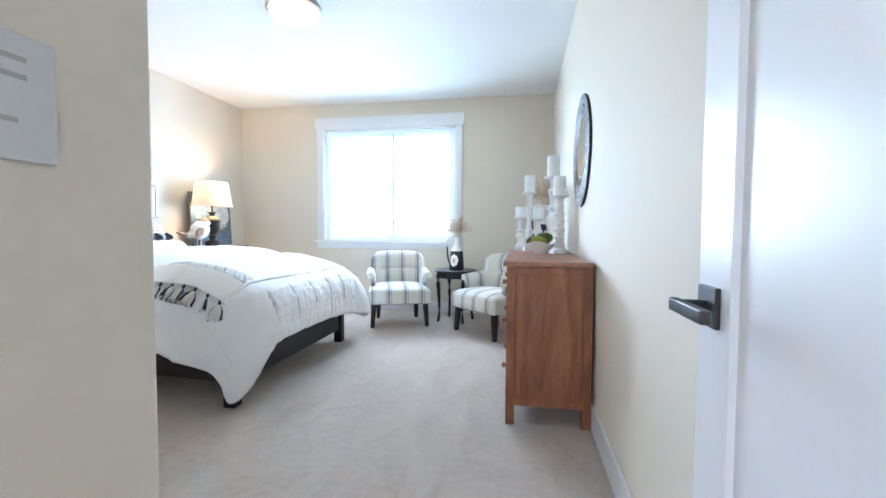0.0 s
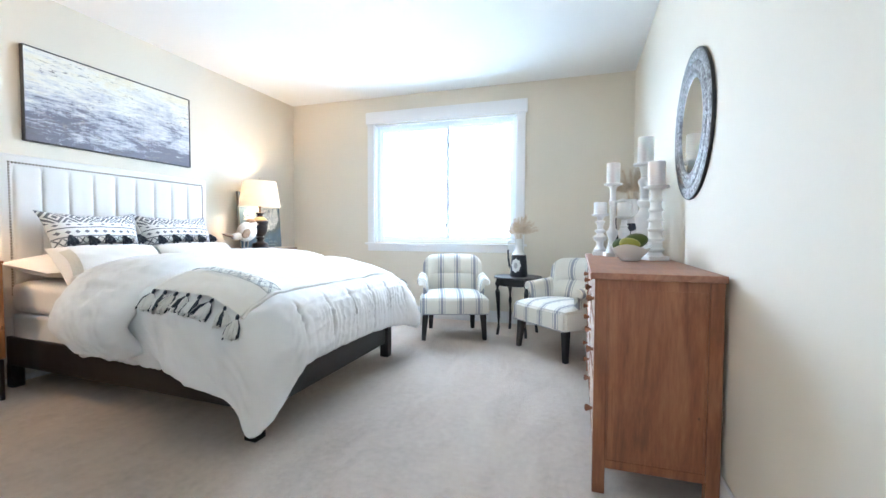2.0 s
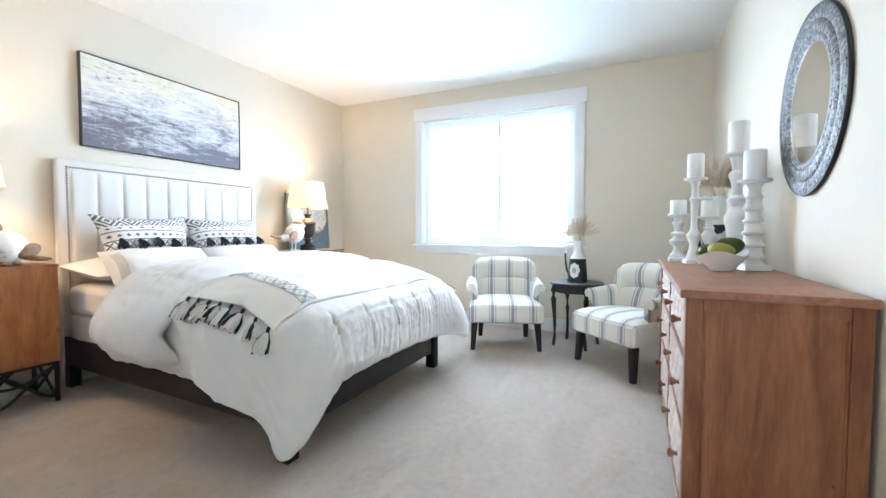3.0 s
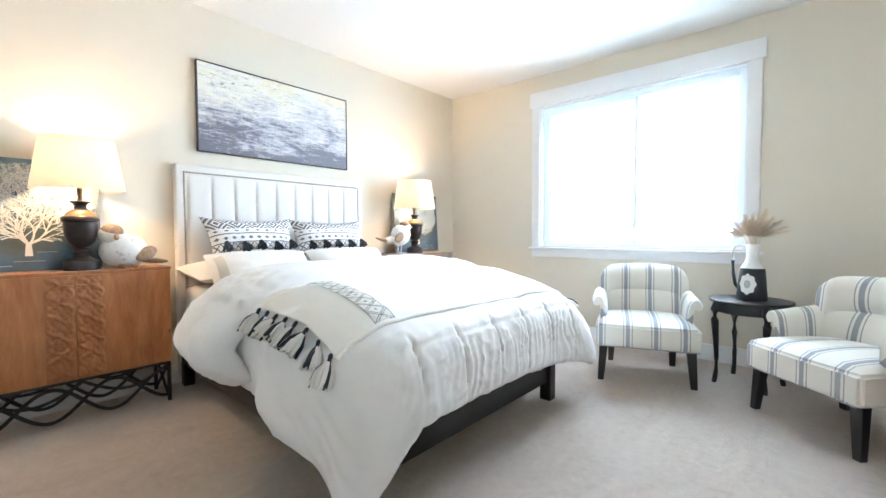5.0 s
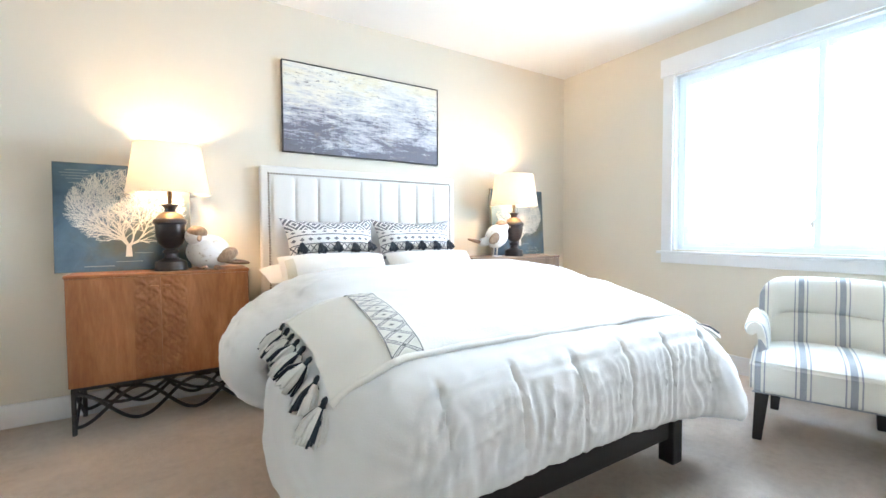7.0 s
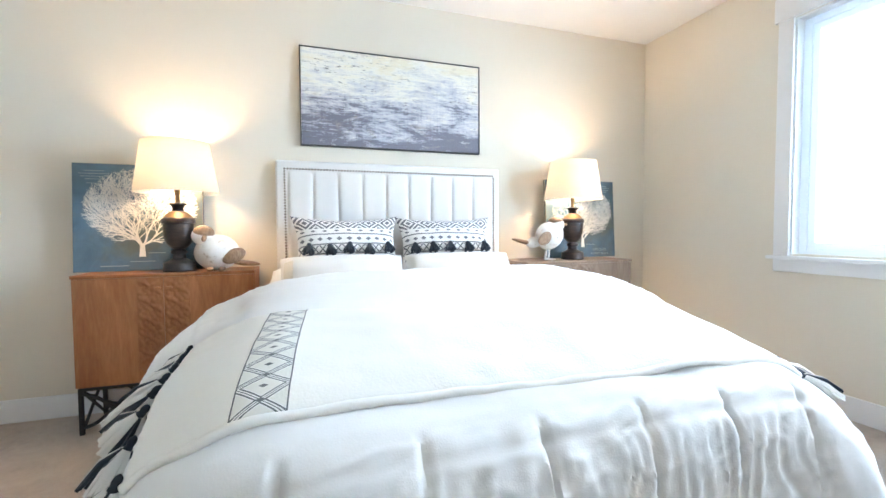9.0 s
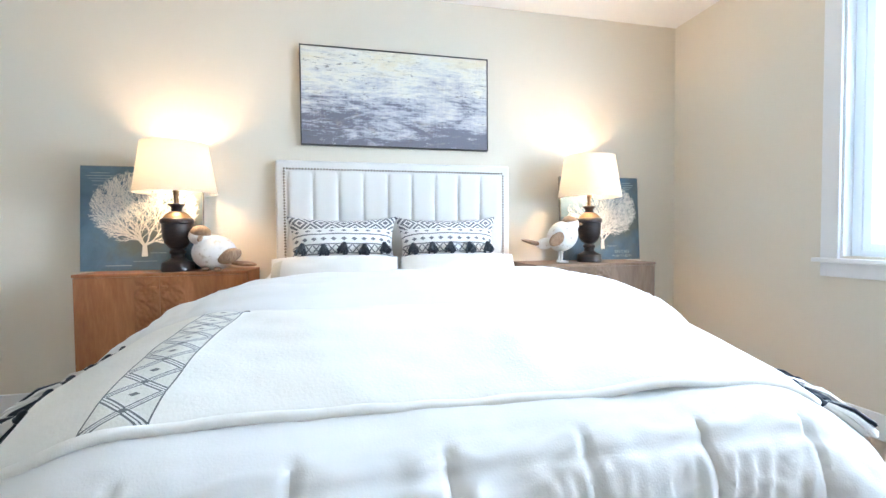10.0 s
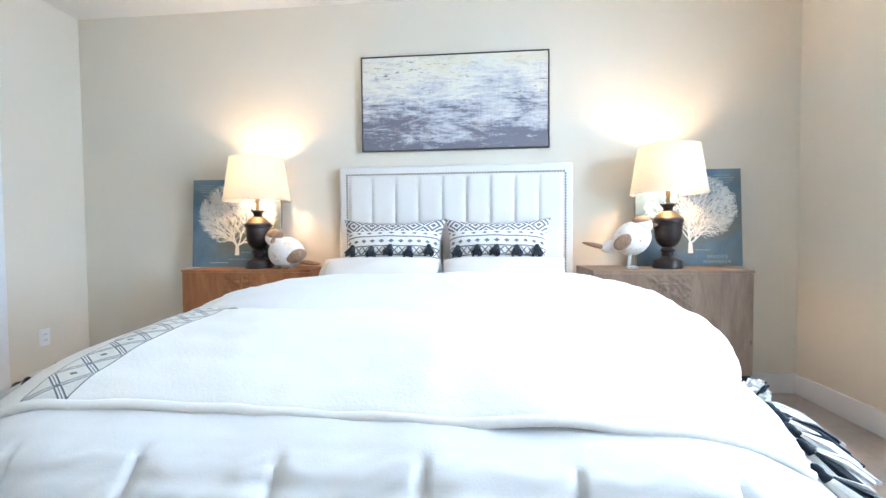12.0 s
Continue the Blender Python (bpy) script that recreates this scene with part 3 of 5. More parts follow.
for i in range(9):
    y0 = IN0 + 0.015 + i * W

    def channel(u, v, y0=y0):
        puff = (1 - abs(2 * u - 1) ** 5) ** 0.5 * min(1.0, (1 - v) * 14 + 0.25)
        return Vector((-3.658 + 0.018 * puff, y0 + u * W, 0.45 + v * (INT - 0.02 - 0.45)))

    part("channel", surface(channel, 14, 14), m_head, hb, "", True)
nail = lathe([(0.0080, 0), (0.0066, 0.004), (0.001, 0.006)], 8)
nail_ob = None
spots = [(IN0, 0.62 + i * 0.019) for i in range(47)] + [(IN1, 0.62 + i * 0.019) for i in range(47)] + [(IN0 + i * 0.0196, INT) for i in range(78)]
for y, z in spots:
    if nail_ob is None:
        nail_ob = part("nail", nail, m_nail, hb)
        o = nail_ob
    else:
        o = new("nail", nail_ob.data)
        o.parent = hb
    o.matrix_local = pose(-3.656, y, z, 0, 90, 0)


def skew(y, x):
    """The base stands a little askew: its foot end lies 0.09 m further south."""
    return y - 0.085 * (x + 3.65) / 2.15


def rail(name, x0, y0, z0, x1, y1, z1):
    bm = box(x0, y0, z0, x1, y1, z1, 0.006)
    for v in bm.verts:
        v.co.y = skew(v.co.y, v.co.x)
    return part(name, bm, m_espresso, bed, "espresso stained wood")


F0, F1 = 2.335, 3.915
rail("side_rail", -3.65, F0, 0.155, -1.60, F0 + 0.03, 0.345)
rail("side_rail", -3.65, F1 - 0.03, 0.155, -1.60, F1, 0.345)
rail("foot_rail", -1.585, F0 + 0.075, 0.12, -1.545, F1 - 0.075, 0.345)
for y in (F0 - 0.005, F1 - 0.07):
    rail("leg", -1.60, y, 0, -1.525, y + 0.075, 0.36)
for y in (F0, F1 - 0.07):
    rail("leg", -3.66, y, 0, -3.59, y + 0.07, 0.16)
rail("centre_support", -3.60, 3.10, 0.10, -1.62, 3.14, 0.30)


def soft_block(x0, y0, z0, x1, y1, z1, bev, amp, seed):
    bm = box(x0, y0, z0, x1, y1, z1)
    bmesh.ops.subdivide_edges(bm, edges=bm.edges[:], cuts=22, use_grid_fill=True)
    c, h = Vector(((x0 + x1) / 2, (y0 + y1) / 2, (z0 + z1) / 2)), Vector(((x1 - x0) / 2, (y1 - y0) / 2, (z1 - z0) / 2))
    for v in bm.verts:
        d = v.co - c
        inner = Vector([max(-h[i] + bev, min(h[i] - bev, d[i])) for i in range(3)])
        off = d - inner
        if off.length > 1e-6:
            off = off.normalized() * min(bev, off.length * 1.0)
        v.co = c + inner + off
        k = noise.noise(v.co * 5 + Vector((seed, 0, 0))) + 0.5 * noise.noise(Vector((v.co.x * 16, v.co.y * 16, v.co.z * 5 + seed)))
        v.co += Vector((0, 0, amp * k)) + (off.normalized() * amp * k if off.length > 0 else Vector())
        v.co.y = skew(v.co.y, v.co.x)
    return bm


mattress = thing("mattress", (0, 0, 0), 0, "mattress in a cream fitted sheet on the bed", "mattress")
part("mattress_body", soft_block(-3.62, 2.34, 0.50, -1.60, 3.90, 0.715, 0.06, 0.006, 3.0), m_sheet, mattress, "", True)
spring = thing("box_spring", (0, 0, 0), 0, "box spring in a wrinkled cream cover", "box spring")
part("spring_body", soft_block(-3.62, 2.35, 0.30, -1.60, 3.89, 0.505, 0.03, 0.008, 9.0), m_sheet, spring, "", True)

# duvet
def bed_top(x, y):
    """Height of the made bed's upper side, which sinks towards its three open edges."""
    foot = 0.105 * (max(0.0, x + 2.1) / 0.6) ** 2.2
    south = 0.085 * (max(0.0, 2.45 - y) / 0.27) ** 2
    north = 0.110 * (max(0.0, y - 3.65) / 0.30) ** 2
    return 0.822 - foot - south - north


SH_X0, SH_X1, SH_Y0, SH_Y1, SH_R = -2.75, -1.47, 2.20, 3.95, 0.13
SH_SIDE, SH_FOOT, SH_ARC = SH_X1 - SH_R - SH_X0, SH_Y1 - SH_Y0 - 2 * SH_R, SH_R * math.pi / 2
SH_LEN = 2 * SH_SIDE + 2 * SH_ARC + SH_FOOT


def shoulder(w):
    """Edge of the bed's upper side, w metres along it from the south over the foot to the north: place, way out."""
    if w < SH_SIDE:
        p, n = (SH_X0 + w, SH_Y0), (0, -1)
    elif w < SH_SIDE + SH_ARC:
        a = (w - SH_SIDE) / SH_R
        p, n = (SH_X1 - SH_R + SH_R * math.sin(a), SH_Y0 + SH_R - SH_R * math.cos(a)), (math.sin(a), -math.cos(a))
    elif w < SH_SIDE + SH_ARC + SH_FOOT:
        p, n = (SH_X1, SH_Y0 + SH_R + w - SH_SIDE - SH_ARC), (1, 0)
    elif w < SH_LEN - SH_SIDE:
        a = (w - SH_SIDE - SH_ARC - SH_FOOT) / SH_R
        p, n = (SH_X1 - SH_R + SH_R * math.cos(a), SH_Y1 - SH_R + SH_R * math.sin(a)), (math.cos(a), math.sin(a))
    else:
        p, n = (SH_X1 - SH_R - (w - (SH_LEN - SH_SIDE)), SH_Y1), (0, 1)
    return Vector((p[0], p[1], bed_top(*p))), Vector((n[0], n[1], 0))


# the hem: level along the rails, dipping to a point at each corner of the foot
HEM = [(0.0, (-2.75, 2.24, 0.34)), (0.74, (-2.03, 2.18, 0.345)), (0.88, (-1.90, 2.09, 0.38)), (1.0, (-1.78, 2.085, 0.335)), (1.12, (-1.62, 2.12, 0.275)), (1.19, (-1.54, 2.15, 0.20)),
       (1.25, (-1.495, 2.18, 0.075)), (1.33, (-1.40, 2.22, 0.15)), (1.42, (-1.375, 2.34, 0.28)), (1.50, (-1.36, 2.43, 0.36)), (1.77, (-1.37, 2.75, 0.375)),
       (2.5, (-1.385, 3.48, 0.345)), (2.80, (-1.37, 3.76, 0.31)), (2.93, (-1.33, 3.95, 0.27)), (3.06, (-1.42, 4.10, 0.21)), (3.3, (-1.75, 4.13, 0.30)), (4.3, (-2.75, 4.10, 0.34))]


def hem_at(w):
    i = 0
    while i < len(HEM) - 2 and w > HEM[i + 1][0]:
        i += 1
    slope = []
    for k in (i, i + 1):
        a, b = HEM[max(0, k - 1)], HEM[min(len(HEM) - 1, k + 1)]
        slope.append((Vector(b[1]) - Vector(a[1])) / (b[0] - a[0]))
    w0, w1 = HEM[i][0], HEM[i + 1][0]
    f, d = (w - w0) / (w1 - w0), w1 - w0
    p0, p1 = Vector(HEM[i][1]), Vector(HEM[i + 1][1])
    return p0 * (2 * f ** 3 - 3 * f * f + 1) + slope[0] * d * (f ** 3 - 2 * f * f + f) + p1 * (3 * f * f - 2 * f ** 3) + slope[1] * d * (f ** 3 - f * f)


def skirt_at(w, q):
    """The hanging side of the duvet, q from 0 at the shoulder to 1 at the hem."""
    s, n = shoulder(w)
    h = hem_at(w)
    side = smoothstep(0.15, 0.0, abs(n.x))
    p1 = s + n * (0.095 + 0.01 * side) + Vector((0, 0, -0.045 + 0.005 * side))
    p2 = h + n * (0.035 + 0.03 * side) + Vector((0, 0, 0.16))
    return s * (1 - q) ** 3 + p1 * 3 * q * (1 - q) ** 2 + p2 * 3 * q * q * (1 - q) + h * q ** 3


def duvet_base(r, w):
    """r from 0 at the bed's middle line over 1 at the shoulder and 2 at the hem to 2.2 under it."""
    s, n = shoulder(w)
    if r <= 1:
        c = Vector((min(s.x, -1.85), 3.08, 0))
        p = c.lerp(s, r)
        return Vector((p.x, p.y, bed_top(p.x, p.y)))
    if r <= 2:
        return skirt_at(w, r - 1)
    k = (r - 2) / 0.2
    return hem_at(w) - n * (0.05 * k) + Vector((0, 0, 0.045 * k * k - 0.018 * math.sin(math.pi * k)))


def ridge(x, y, z):
    """Sharp-crested noise, 0 to 1."""
    return (1 - abs(noise.noise(Vector((x, y, z))))) ** 3


def duvet_relief(r, w, p):
    """How far the quilted, creased cloth stands out from its base form."""
    q = max(0.0, r - 1)
    fw = w - SH_SIDE - SH_ARC
    foot = smoothstep(-0.02, 0.12, fw) * (1 - smoothstep(SH_FOOT - 0.05, SH_FOOT + 0.10, fw))
    down = smoothstep(0.05, 0.2, q)
    gy = abs(((p.y - 2.96) / 0.262) % 1.0 - 0.5) * 2
    seam = -0.010 * smoothstep(0.90, 1.0, gy) * foot * down * (1 - 0.5 * smoothstep(0.5, 0.95, q))
    bulge = 0.004 * (1 - gy ** 4) * foot * down * (1 - smoothstep(0.35, 0.7, q))
    row = -0.007 * math.exp(-((q - 0.27) / 0.04) ** 2) * foot * (0.3 + 0.7 * gy ** 3)
    gather = foot * smoothstep(0.26, 0.45, q) * (1 - 0.4 * smoothstep(0.75, 1.0, q))
    a = w * 24 + 1.5 * noise.noise(Vector((w * 6, q * 2.5, 0.7)))
    pleat = gather * (0.0065 * (ridge(a, q * 0.6, 2.0) - 0.4) + 0.0038 * (ridge(a * 2.1, q * 1.0, 5.0) - 0.4))
    pleat += foot * down * 0.005 * (ridge(w * 13 + q * 5, q * 6, 9.0) - 0.4)
    side = (1 - foot) * smoothstep(0.1, 0.5, q)
    drape = side * (0.012 * noise.noise(Vector((w * 7 - q * 1.5, q * 1.2, 3.0))) + 0.008 * (ridge(w * 9 - q * 4, q * 2, 4.0) - 0.4) + 0.004 * (ridge(w * 21 - q * 7, q * 3, 7.0) - 0.4))
    soft = 0.007 * noise.noise(Vector((p.x * 5, p.y * 5, p.z * 5))) + 0.003 * noise.noise(Vector((p.x * 17, p.y * 17, p.z * 17)))
    return seam + bulge + row + pleat + drape + soft + 0.008 * smoothstep(0.75, 0.95, q)


def duvet_mesh(nr, nw):
    rs = [2.2 * i / nr for i in range(nr + 1)]
    ws = [SH_LEN * j / nw for j in range(nw + 1)]
    base = [[duvet_base(r, w) for w in ws] for r in rs]
    bm = bmesh.new()
    grid = []
    for i, r in enumerate(rs):
        line = []
        for j, w in enumerate(ws):
            p = base[i][j]
            a = base[min(nr, i + 1)][j] - base[max(0, i - 1)][j]
            b = base[i][min(nw, j + 1)] - base[i][max(0, j - 1)]
            n = a.cross(b)
            n = n.normalized() if n.length > 1e-9 else Vector((0, 0, 1))
            line.append(bm.verts.new(p + n * duvet_relief(min(r, 2.0), w, p)))
        grid.append(line)
    for i in range(nr):
        for j in range(nw):
            bm.faces.new((grid[i][j], grid[i + 1][j], grid[i + 1][j + 1], grid[i][j + 1]))
    bmesh.ops.remove_doubles(bm, verts=bm.verts[:], dist=0.0004)
    return bm


duvet = thing("duvet", (0, 0, 0), 0, "puffy white quilted duvet draped over the bed foot", "duvet")
part("cover", duvet_mesh(110, 420), m_duvet, duvet, "", True)

CURVE = [(2.18, 0.42), (2.10, 0.48), (2.06, 0.57), (2.12, 0.66), (2.26, 0.745), (2.50, 0.805), (3.04, 0.818), (3.66, 0.815), (3.92, 0.78), (4.07, 0.725), (4.115, 0.65), (4.09, 0.57)]


def along(a):
    """A place on the folded duvet's middle line across the bed, a from 0 to 1."""
    k = a * (len(CURVE) - 1)
    i = min(int(k), len(CURVE) - 2)
    f = k - i
    p = [Vector(CURVE[max(0, min(len(CURVE) - 1, i + d))]) for d in (-1, 0, 1, 2)]
    return 0.5 * (2 * p[1] + (p[2] - p[0]) * f + (2 * p[0] - 5 * p[1] + 4 * p[2] - p[3]) * f * f + (3 * p[1] - p[0] - 3 * p[2] + p[3]) * f ** 3)


def folded(side):
    """One face of the thick turned-back part of the duvet."""
    def f(u, v):
        p = along(v)
        d = (along(min(1, v + 0.01)) - along(max(0, v - 0.01))).normalized()
        n = Vector((-d.y, d.x))
        b = 2 * u - 1
        hang = 1 - smoothstep(0.10, 0.66, v)
        mid = -2.60 + 0.225 * hang
        half = 0.46 - 0.245 * hang + 0.03 * smoothstep(0.6, 0.9, v)
        e = max(0.0, 1 - abs(b) ** 5) ** 0.5 * max(0.0, 1 - abs(2 * v - 1) ** 9) ** 0.5
        x = mid + half * b
        w = 0.012 * noise.noise(Vector((x * 5, v * 12, 2.2))) + 0.011 * noise.noise(Vector((x * 11, v * 32, 4.2))) + 0.006 * noise.noise(Vector((x * 30 + v * 20, v * 60, 1.2)))
        crease = 0.010 * math.sin(v * 26 + 4 * b) * smoothstep(0.55, 1.0, abs(b)) * (hang + 0.25)
        t = (0.085 + w + crease) * e if side > 0 else -0.070 * e
        low = 0.055 * b * b * (1 - hang)
        return Vector((x, p.x + n.x * t, p.y + n.y * t - low))
    return f


bm = surface(folded(1), 60, 130)
surface(folded(-1), 60, 130, bm=bm)
bmesh.ops.remove_doubles(bm, verts=bm.verts[:], dist=0.0005)
part("folded_edge", bm, m_duvet, duvet, "thick folded-back duvet edge", True)

# throw across the foot of the bed
throw = thing("throw_blanket", (0, 0, 0), 0, "cream throw with woven band and striped tassels", "blanket")
TB0, TB1 = 2.175, 3.91


def throw_at(u, t, lift=0.020):
    """u from the head side to the foot side, t across the bed."""
    front = -1.515 + 0.012 * math.sin(t * 4.0) - 0.02 * smoothstep(2.35, 2.2, t)
    x = -2.09 + u * (front + 2.09)
    y = t - 0.05 * u * smoothstep(2.9, 2.45, t) * smoothstep(2.18, 2.36, t) + 0.22 * (1 - u) * smoothstep(3.5, 3.91, t)
    edge = min(1.0, u * 9, (1 - u) * 9) ** 0.5
    z = bed_top(x, y) + 0.016 * noise.noise(Vector((x * 4, y * 4, 3.6))) + 0.006 * noise.noise(Vector((x * 12, y * 12, 3.3)))
    return Vector((x, y, z + 0.004 + lift * (0.15 + 0.85 * edge)))


def strip(a, b, nu, nv, name, material, lift=0.018, label=""):
    f = lambda u, v: throw_at(u, a + v * (b - a), lift)
    return part(name, surface(f, nu, nv, lambda u, v: (u * 8.0, v)), material, throw, label, True)


strip(TB0, TB1, 50, 130, "blanket_body", m_throw)
strip(2.395, 2.500, 50, 12, "woven_band", m_band, 0.023, "black and cream lattice woven band")
for u in (0.005, 0.995):
    pts = [throw_at(u, TB0 + i / 60 * (TB1 - TB0), 0.0) for i in range(61)]
    part("hem", tube(pts, 0.011, 8), m_throw, throw, "", True)


def tassel_mesh(seed):
    """A plump yarn tassel hanging down z from the origin, 0.15 m long."""
    rnd = random.Random(seed)
    bm = lathe([(0.002, 0.008), (0.008, 0.002), (0.010, -0.008), (0.008, -0.016), (0.011, -0.026), (0.014, -0.032)], 10)
    for f in bm.faces:
        f.material_index = 0
    for k in range(100):
        a, r = rnd.uniform(0, 6.283), rnd.uniform(0.25, 1.0)
        x0, y0 = 0.012 * r * math.cos(a), 0.012 * r * math.sin(a)
        L = rnd.uniform(0.080, 0.108)
        sp = 0.036 * r
        pts = [(x0, y0, -0.026), (x0 + sp * 0.75 * math.cos(a), y0 + sp * 0.75 * math.sin(a), -0.026 - L * 0.45), (x0 + sp * math.cos(a), y0 + sp * math.sin(a), -0.026 - L)]
        n0 = len(bm.faces)
        tube(pts, [0.0042, 0.0060, 0.0050], 4, bm)
        bm.faces.ensure_lookup_table()
        m = 0 if math.sin(a * 3.0 + 0.6) > 0.74 else 1
        for f in bm.faces[n0:]:
            f.material_index = m
    return bm


tassel_data = None


def hang_tassel(head, tail, spin, s=1.0):
    """One tassel from head towards tail."""
    global tassel_data
    if tassel_data is None:
        ob = part("tassel", tassel_mesh(4), [m_navy, m_yarn], throw, "navy and white yarn tassel", True)
        tassel_data = ob.data
    else:
        ob = new("tassel", tassel_data)
        ob.parent = throw
        ob["label"] = "navy and white yarn tassel"
    d = (Vector(tail) - Vector(head)).normalized()
    turn = Vector((0, 0, -1)).rotation_difference(d).to_matrix().to_4x4()
    ob.matrix_local = Matrix.Translation(head) @ turn @ pose(0, 0, 0, 0, 0, spin) @ Matrix.Diagonal((s, s, s, 1))


for i in range(8):
    k = i / 7
    p = throw_at(0.03 + 0.94 * k, TB0, 0.01)
    q = skirt_at(p.x + 0.03 * math.sin(i * 2.3) - SH_X0, 0.42)
    hang_tassel(p + Vector((0, -0.010, 0.004)), q + Vector((0, -0.035, 0)), 47 * i, 0.86 + 0.05 * math.sin(i * 1.9))
    p = throw_at(0.03 + 0.94 * k, TB1, 0.01)
    q = skirt_at(SH_LEN - (p.x + 0.02 * math.sin(i * 1.7) - SH_X0), 0.45)
    hang_tassel(p + Vector((0, 0.010, 0.002)), q + Vector((0, 0.030, 0)), 35 * i + 10, 0.95)

# pillows


def cushion(w, h, d, pinch=0.0):
    """A stuffed pillow standing on its lower edge: x across, z up, y thick."""
    def side(sign):
        def f(u, v):
            a, b = 2 * u - 1, 2 * v - 1
            full = max(0.0, (1 - abs(a) ** 2.6)) ** 0.55 * max(0.0, (1 - abs(b) ** 2.6)) ** 0.55
            x = a * w / 2 * (1 - pinch * (1 - abs(b) ** 2) * 0.5 * abs(a))
            z = h / 2 + b * h / 2 * (1 - pinch * (1 - abs(a) ** 2) * 0.8 * abs(b))
            wr = 0.010 * noise.noise(Vector((a * 3 + w, b * 3, sign))) * full
            return Vector((x, sign * (d / 2 * full + wr), z))
        return f

    bm = surface(side(-1), 30, 24)
    surface(side(1), 30, 24, bm=bm)
    bmesh.ops.remove_doubles(bm, verts=bm.verts[:], dist=0.0008)
    return bm


def dark_tassel(parent, at, tilt):
    bm = lathe([(0.004, 0.008), (0.011, 0.0), (0.012, -0.010), (0.010, -0.016)], 10)
    for k in range(14):
        a = k * 2.4
        r = 0.7 + 0.3 * math.sin(k * 5.1)
        tube([(0.008 * math.cos(a), 0.008 * math.sin(a), -0.012), (0.026 * r * math.cos(a), 0.022 * r * math.sin(a), -0.062 - 0.008 * math.sin(k * 3))], [0.005, 0.0065], 5, bm)
    ob = part("tassel", bm, m_navy, parent, "black yarn tassel", True)
    ob.matrix_local = pose(*at, -14, tilt, 0) @ Matrix.Diagonal((1.3, 1.3, 1.0, 1))


for y, rz, lean in ((2.765, 90, -24), (3.425, 90, -25)):
    e = thing("decorative_pillow", (-3.30, y, 0.80), 0, "black and white woven pillow with black tassels", "pillow", "pillows on the bed")
    e.matrix_world = pose(-3.325, y, 0.80, 0, 0, rz) @ pose(0, 0, 0, lean, 0, 2 if y < 3 else -3)
    part("pillow_body", cushion(0.69, 0.43, 0.19, 0.26), m_pattern, e, "", True)
    for k in range(5):
        dark_tassel(e, (-0.24 + 0.12 * k, -0.098 - 0.01 * (1 - abs(k - 2) / 2), 0.190 + 0.008 * math.sin(k * 3 + y)), 8 * math.sin(k * 2.2 + y))
for y in (2.72, 3.46):
    e = thing("white_cushion", (-3.08, y, 0.715), 0, "plump white cushion with embroidered end", "pillow", "pillows on the bed")
    e.matrix_world = pose(-3.05, y, 0.685, 0, 0, 90) @ pose(0, 0, 0, -42, 0, 0)
    b = part("pillow_body", cushion(0.72, 0.34, 0.20, 0.05), m_sheet, e, "", True)
    for k in range(2):
        part("knot", blob((-0.02 + 0.05 * k, -0.088, 0.25 - 0.04 * k), (0.009, 0.006, 0.005)), m_navy, e, "black yarn knot")
    if y < 3:
        part("embroidery", surface(lambda u, v: Vector((-(0.285 + 0.05 * u), -0.058 + 0.028 * u - 0.05 * math.sin(math.pi * (0.15 + 0.7 * v)), 0.06 + 0.20 * v)), 6, 14, lambda u, v: (v * 3, u)), m_fringe, e, "cream and grey embroidered band", True)
for y in (2.66, 3.52):
    e = thing("sleeping_pillow", (-3.40, y, 0.70), 0, "flat white bed pillow lying on the mattress", "pillow", "pillows on the bed")
    e.matrix_world = pose(-3.15, y, 0.785, 0, 0, 90) @ pose(0, 0, 0, -84, 0, 0)
    part("pillow_body", cushion(0.72, 0.48, 0.15, 0.03), m_sheet, e, "", True)

# ---- picture over the bed ----
pic = thing("painting", (-3.715, 2.490, 1.680), 0, "abstract grey and cream seascape canvas in thin dark frame", "painting")
part("canvas", box(0.004, 0.008, 0.008, 0.030, 1.302, 0.654), m_painting, pic, "horizontal strokes of cream, grey and slate")
for n_, b_ in (("frame_side", (0, 0, 0, 0.036, 0.006, 0.662)), ("frame_side", (0, 1.304, 0, 0.036, 1.310, 0.662)), ("frame_rail", (0, 0.006, 0, 0.036, 1.304, 0.006)), ("frame_rail", (0, 0.006, 0.656, 0.036, 1.304, 0.662))):
    part(n_, box(*b_, 0.0015), m_frame, pic)

# ---- night cabinets, their lamps, prints and birds ----


def carved_panel(w, h, seed):
    """A door strip with carved relief, facing +x, y across, z up."""
    def f(u, v):
        y, z = u * w, v * h
        edge = min(1.0, u * 9, (1 - u) * 9, v * 22, (1 - v) * 22)
        a = (u - 0.5) * 2
        zig = abs(((v * 6.0) % 1.0) - 0.5) * 2
        d = abs(abs(a) - zig)
        leaf = math.sin(z * 95 + a * 5) * math.sin(y * 120 + z * 40)
        r = 0.5 + 0.5 * math.cos(min(1.0, d * 2.2) * math.pi) + 0.35 * leaf + 0.5 * noise.noise(Vector((y * 60, z * 60, seed)))
        return Vector((0.0072 * edge * r, y, z))
    return surface(f, 26, 110)


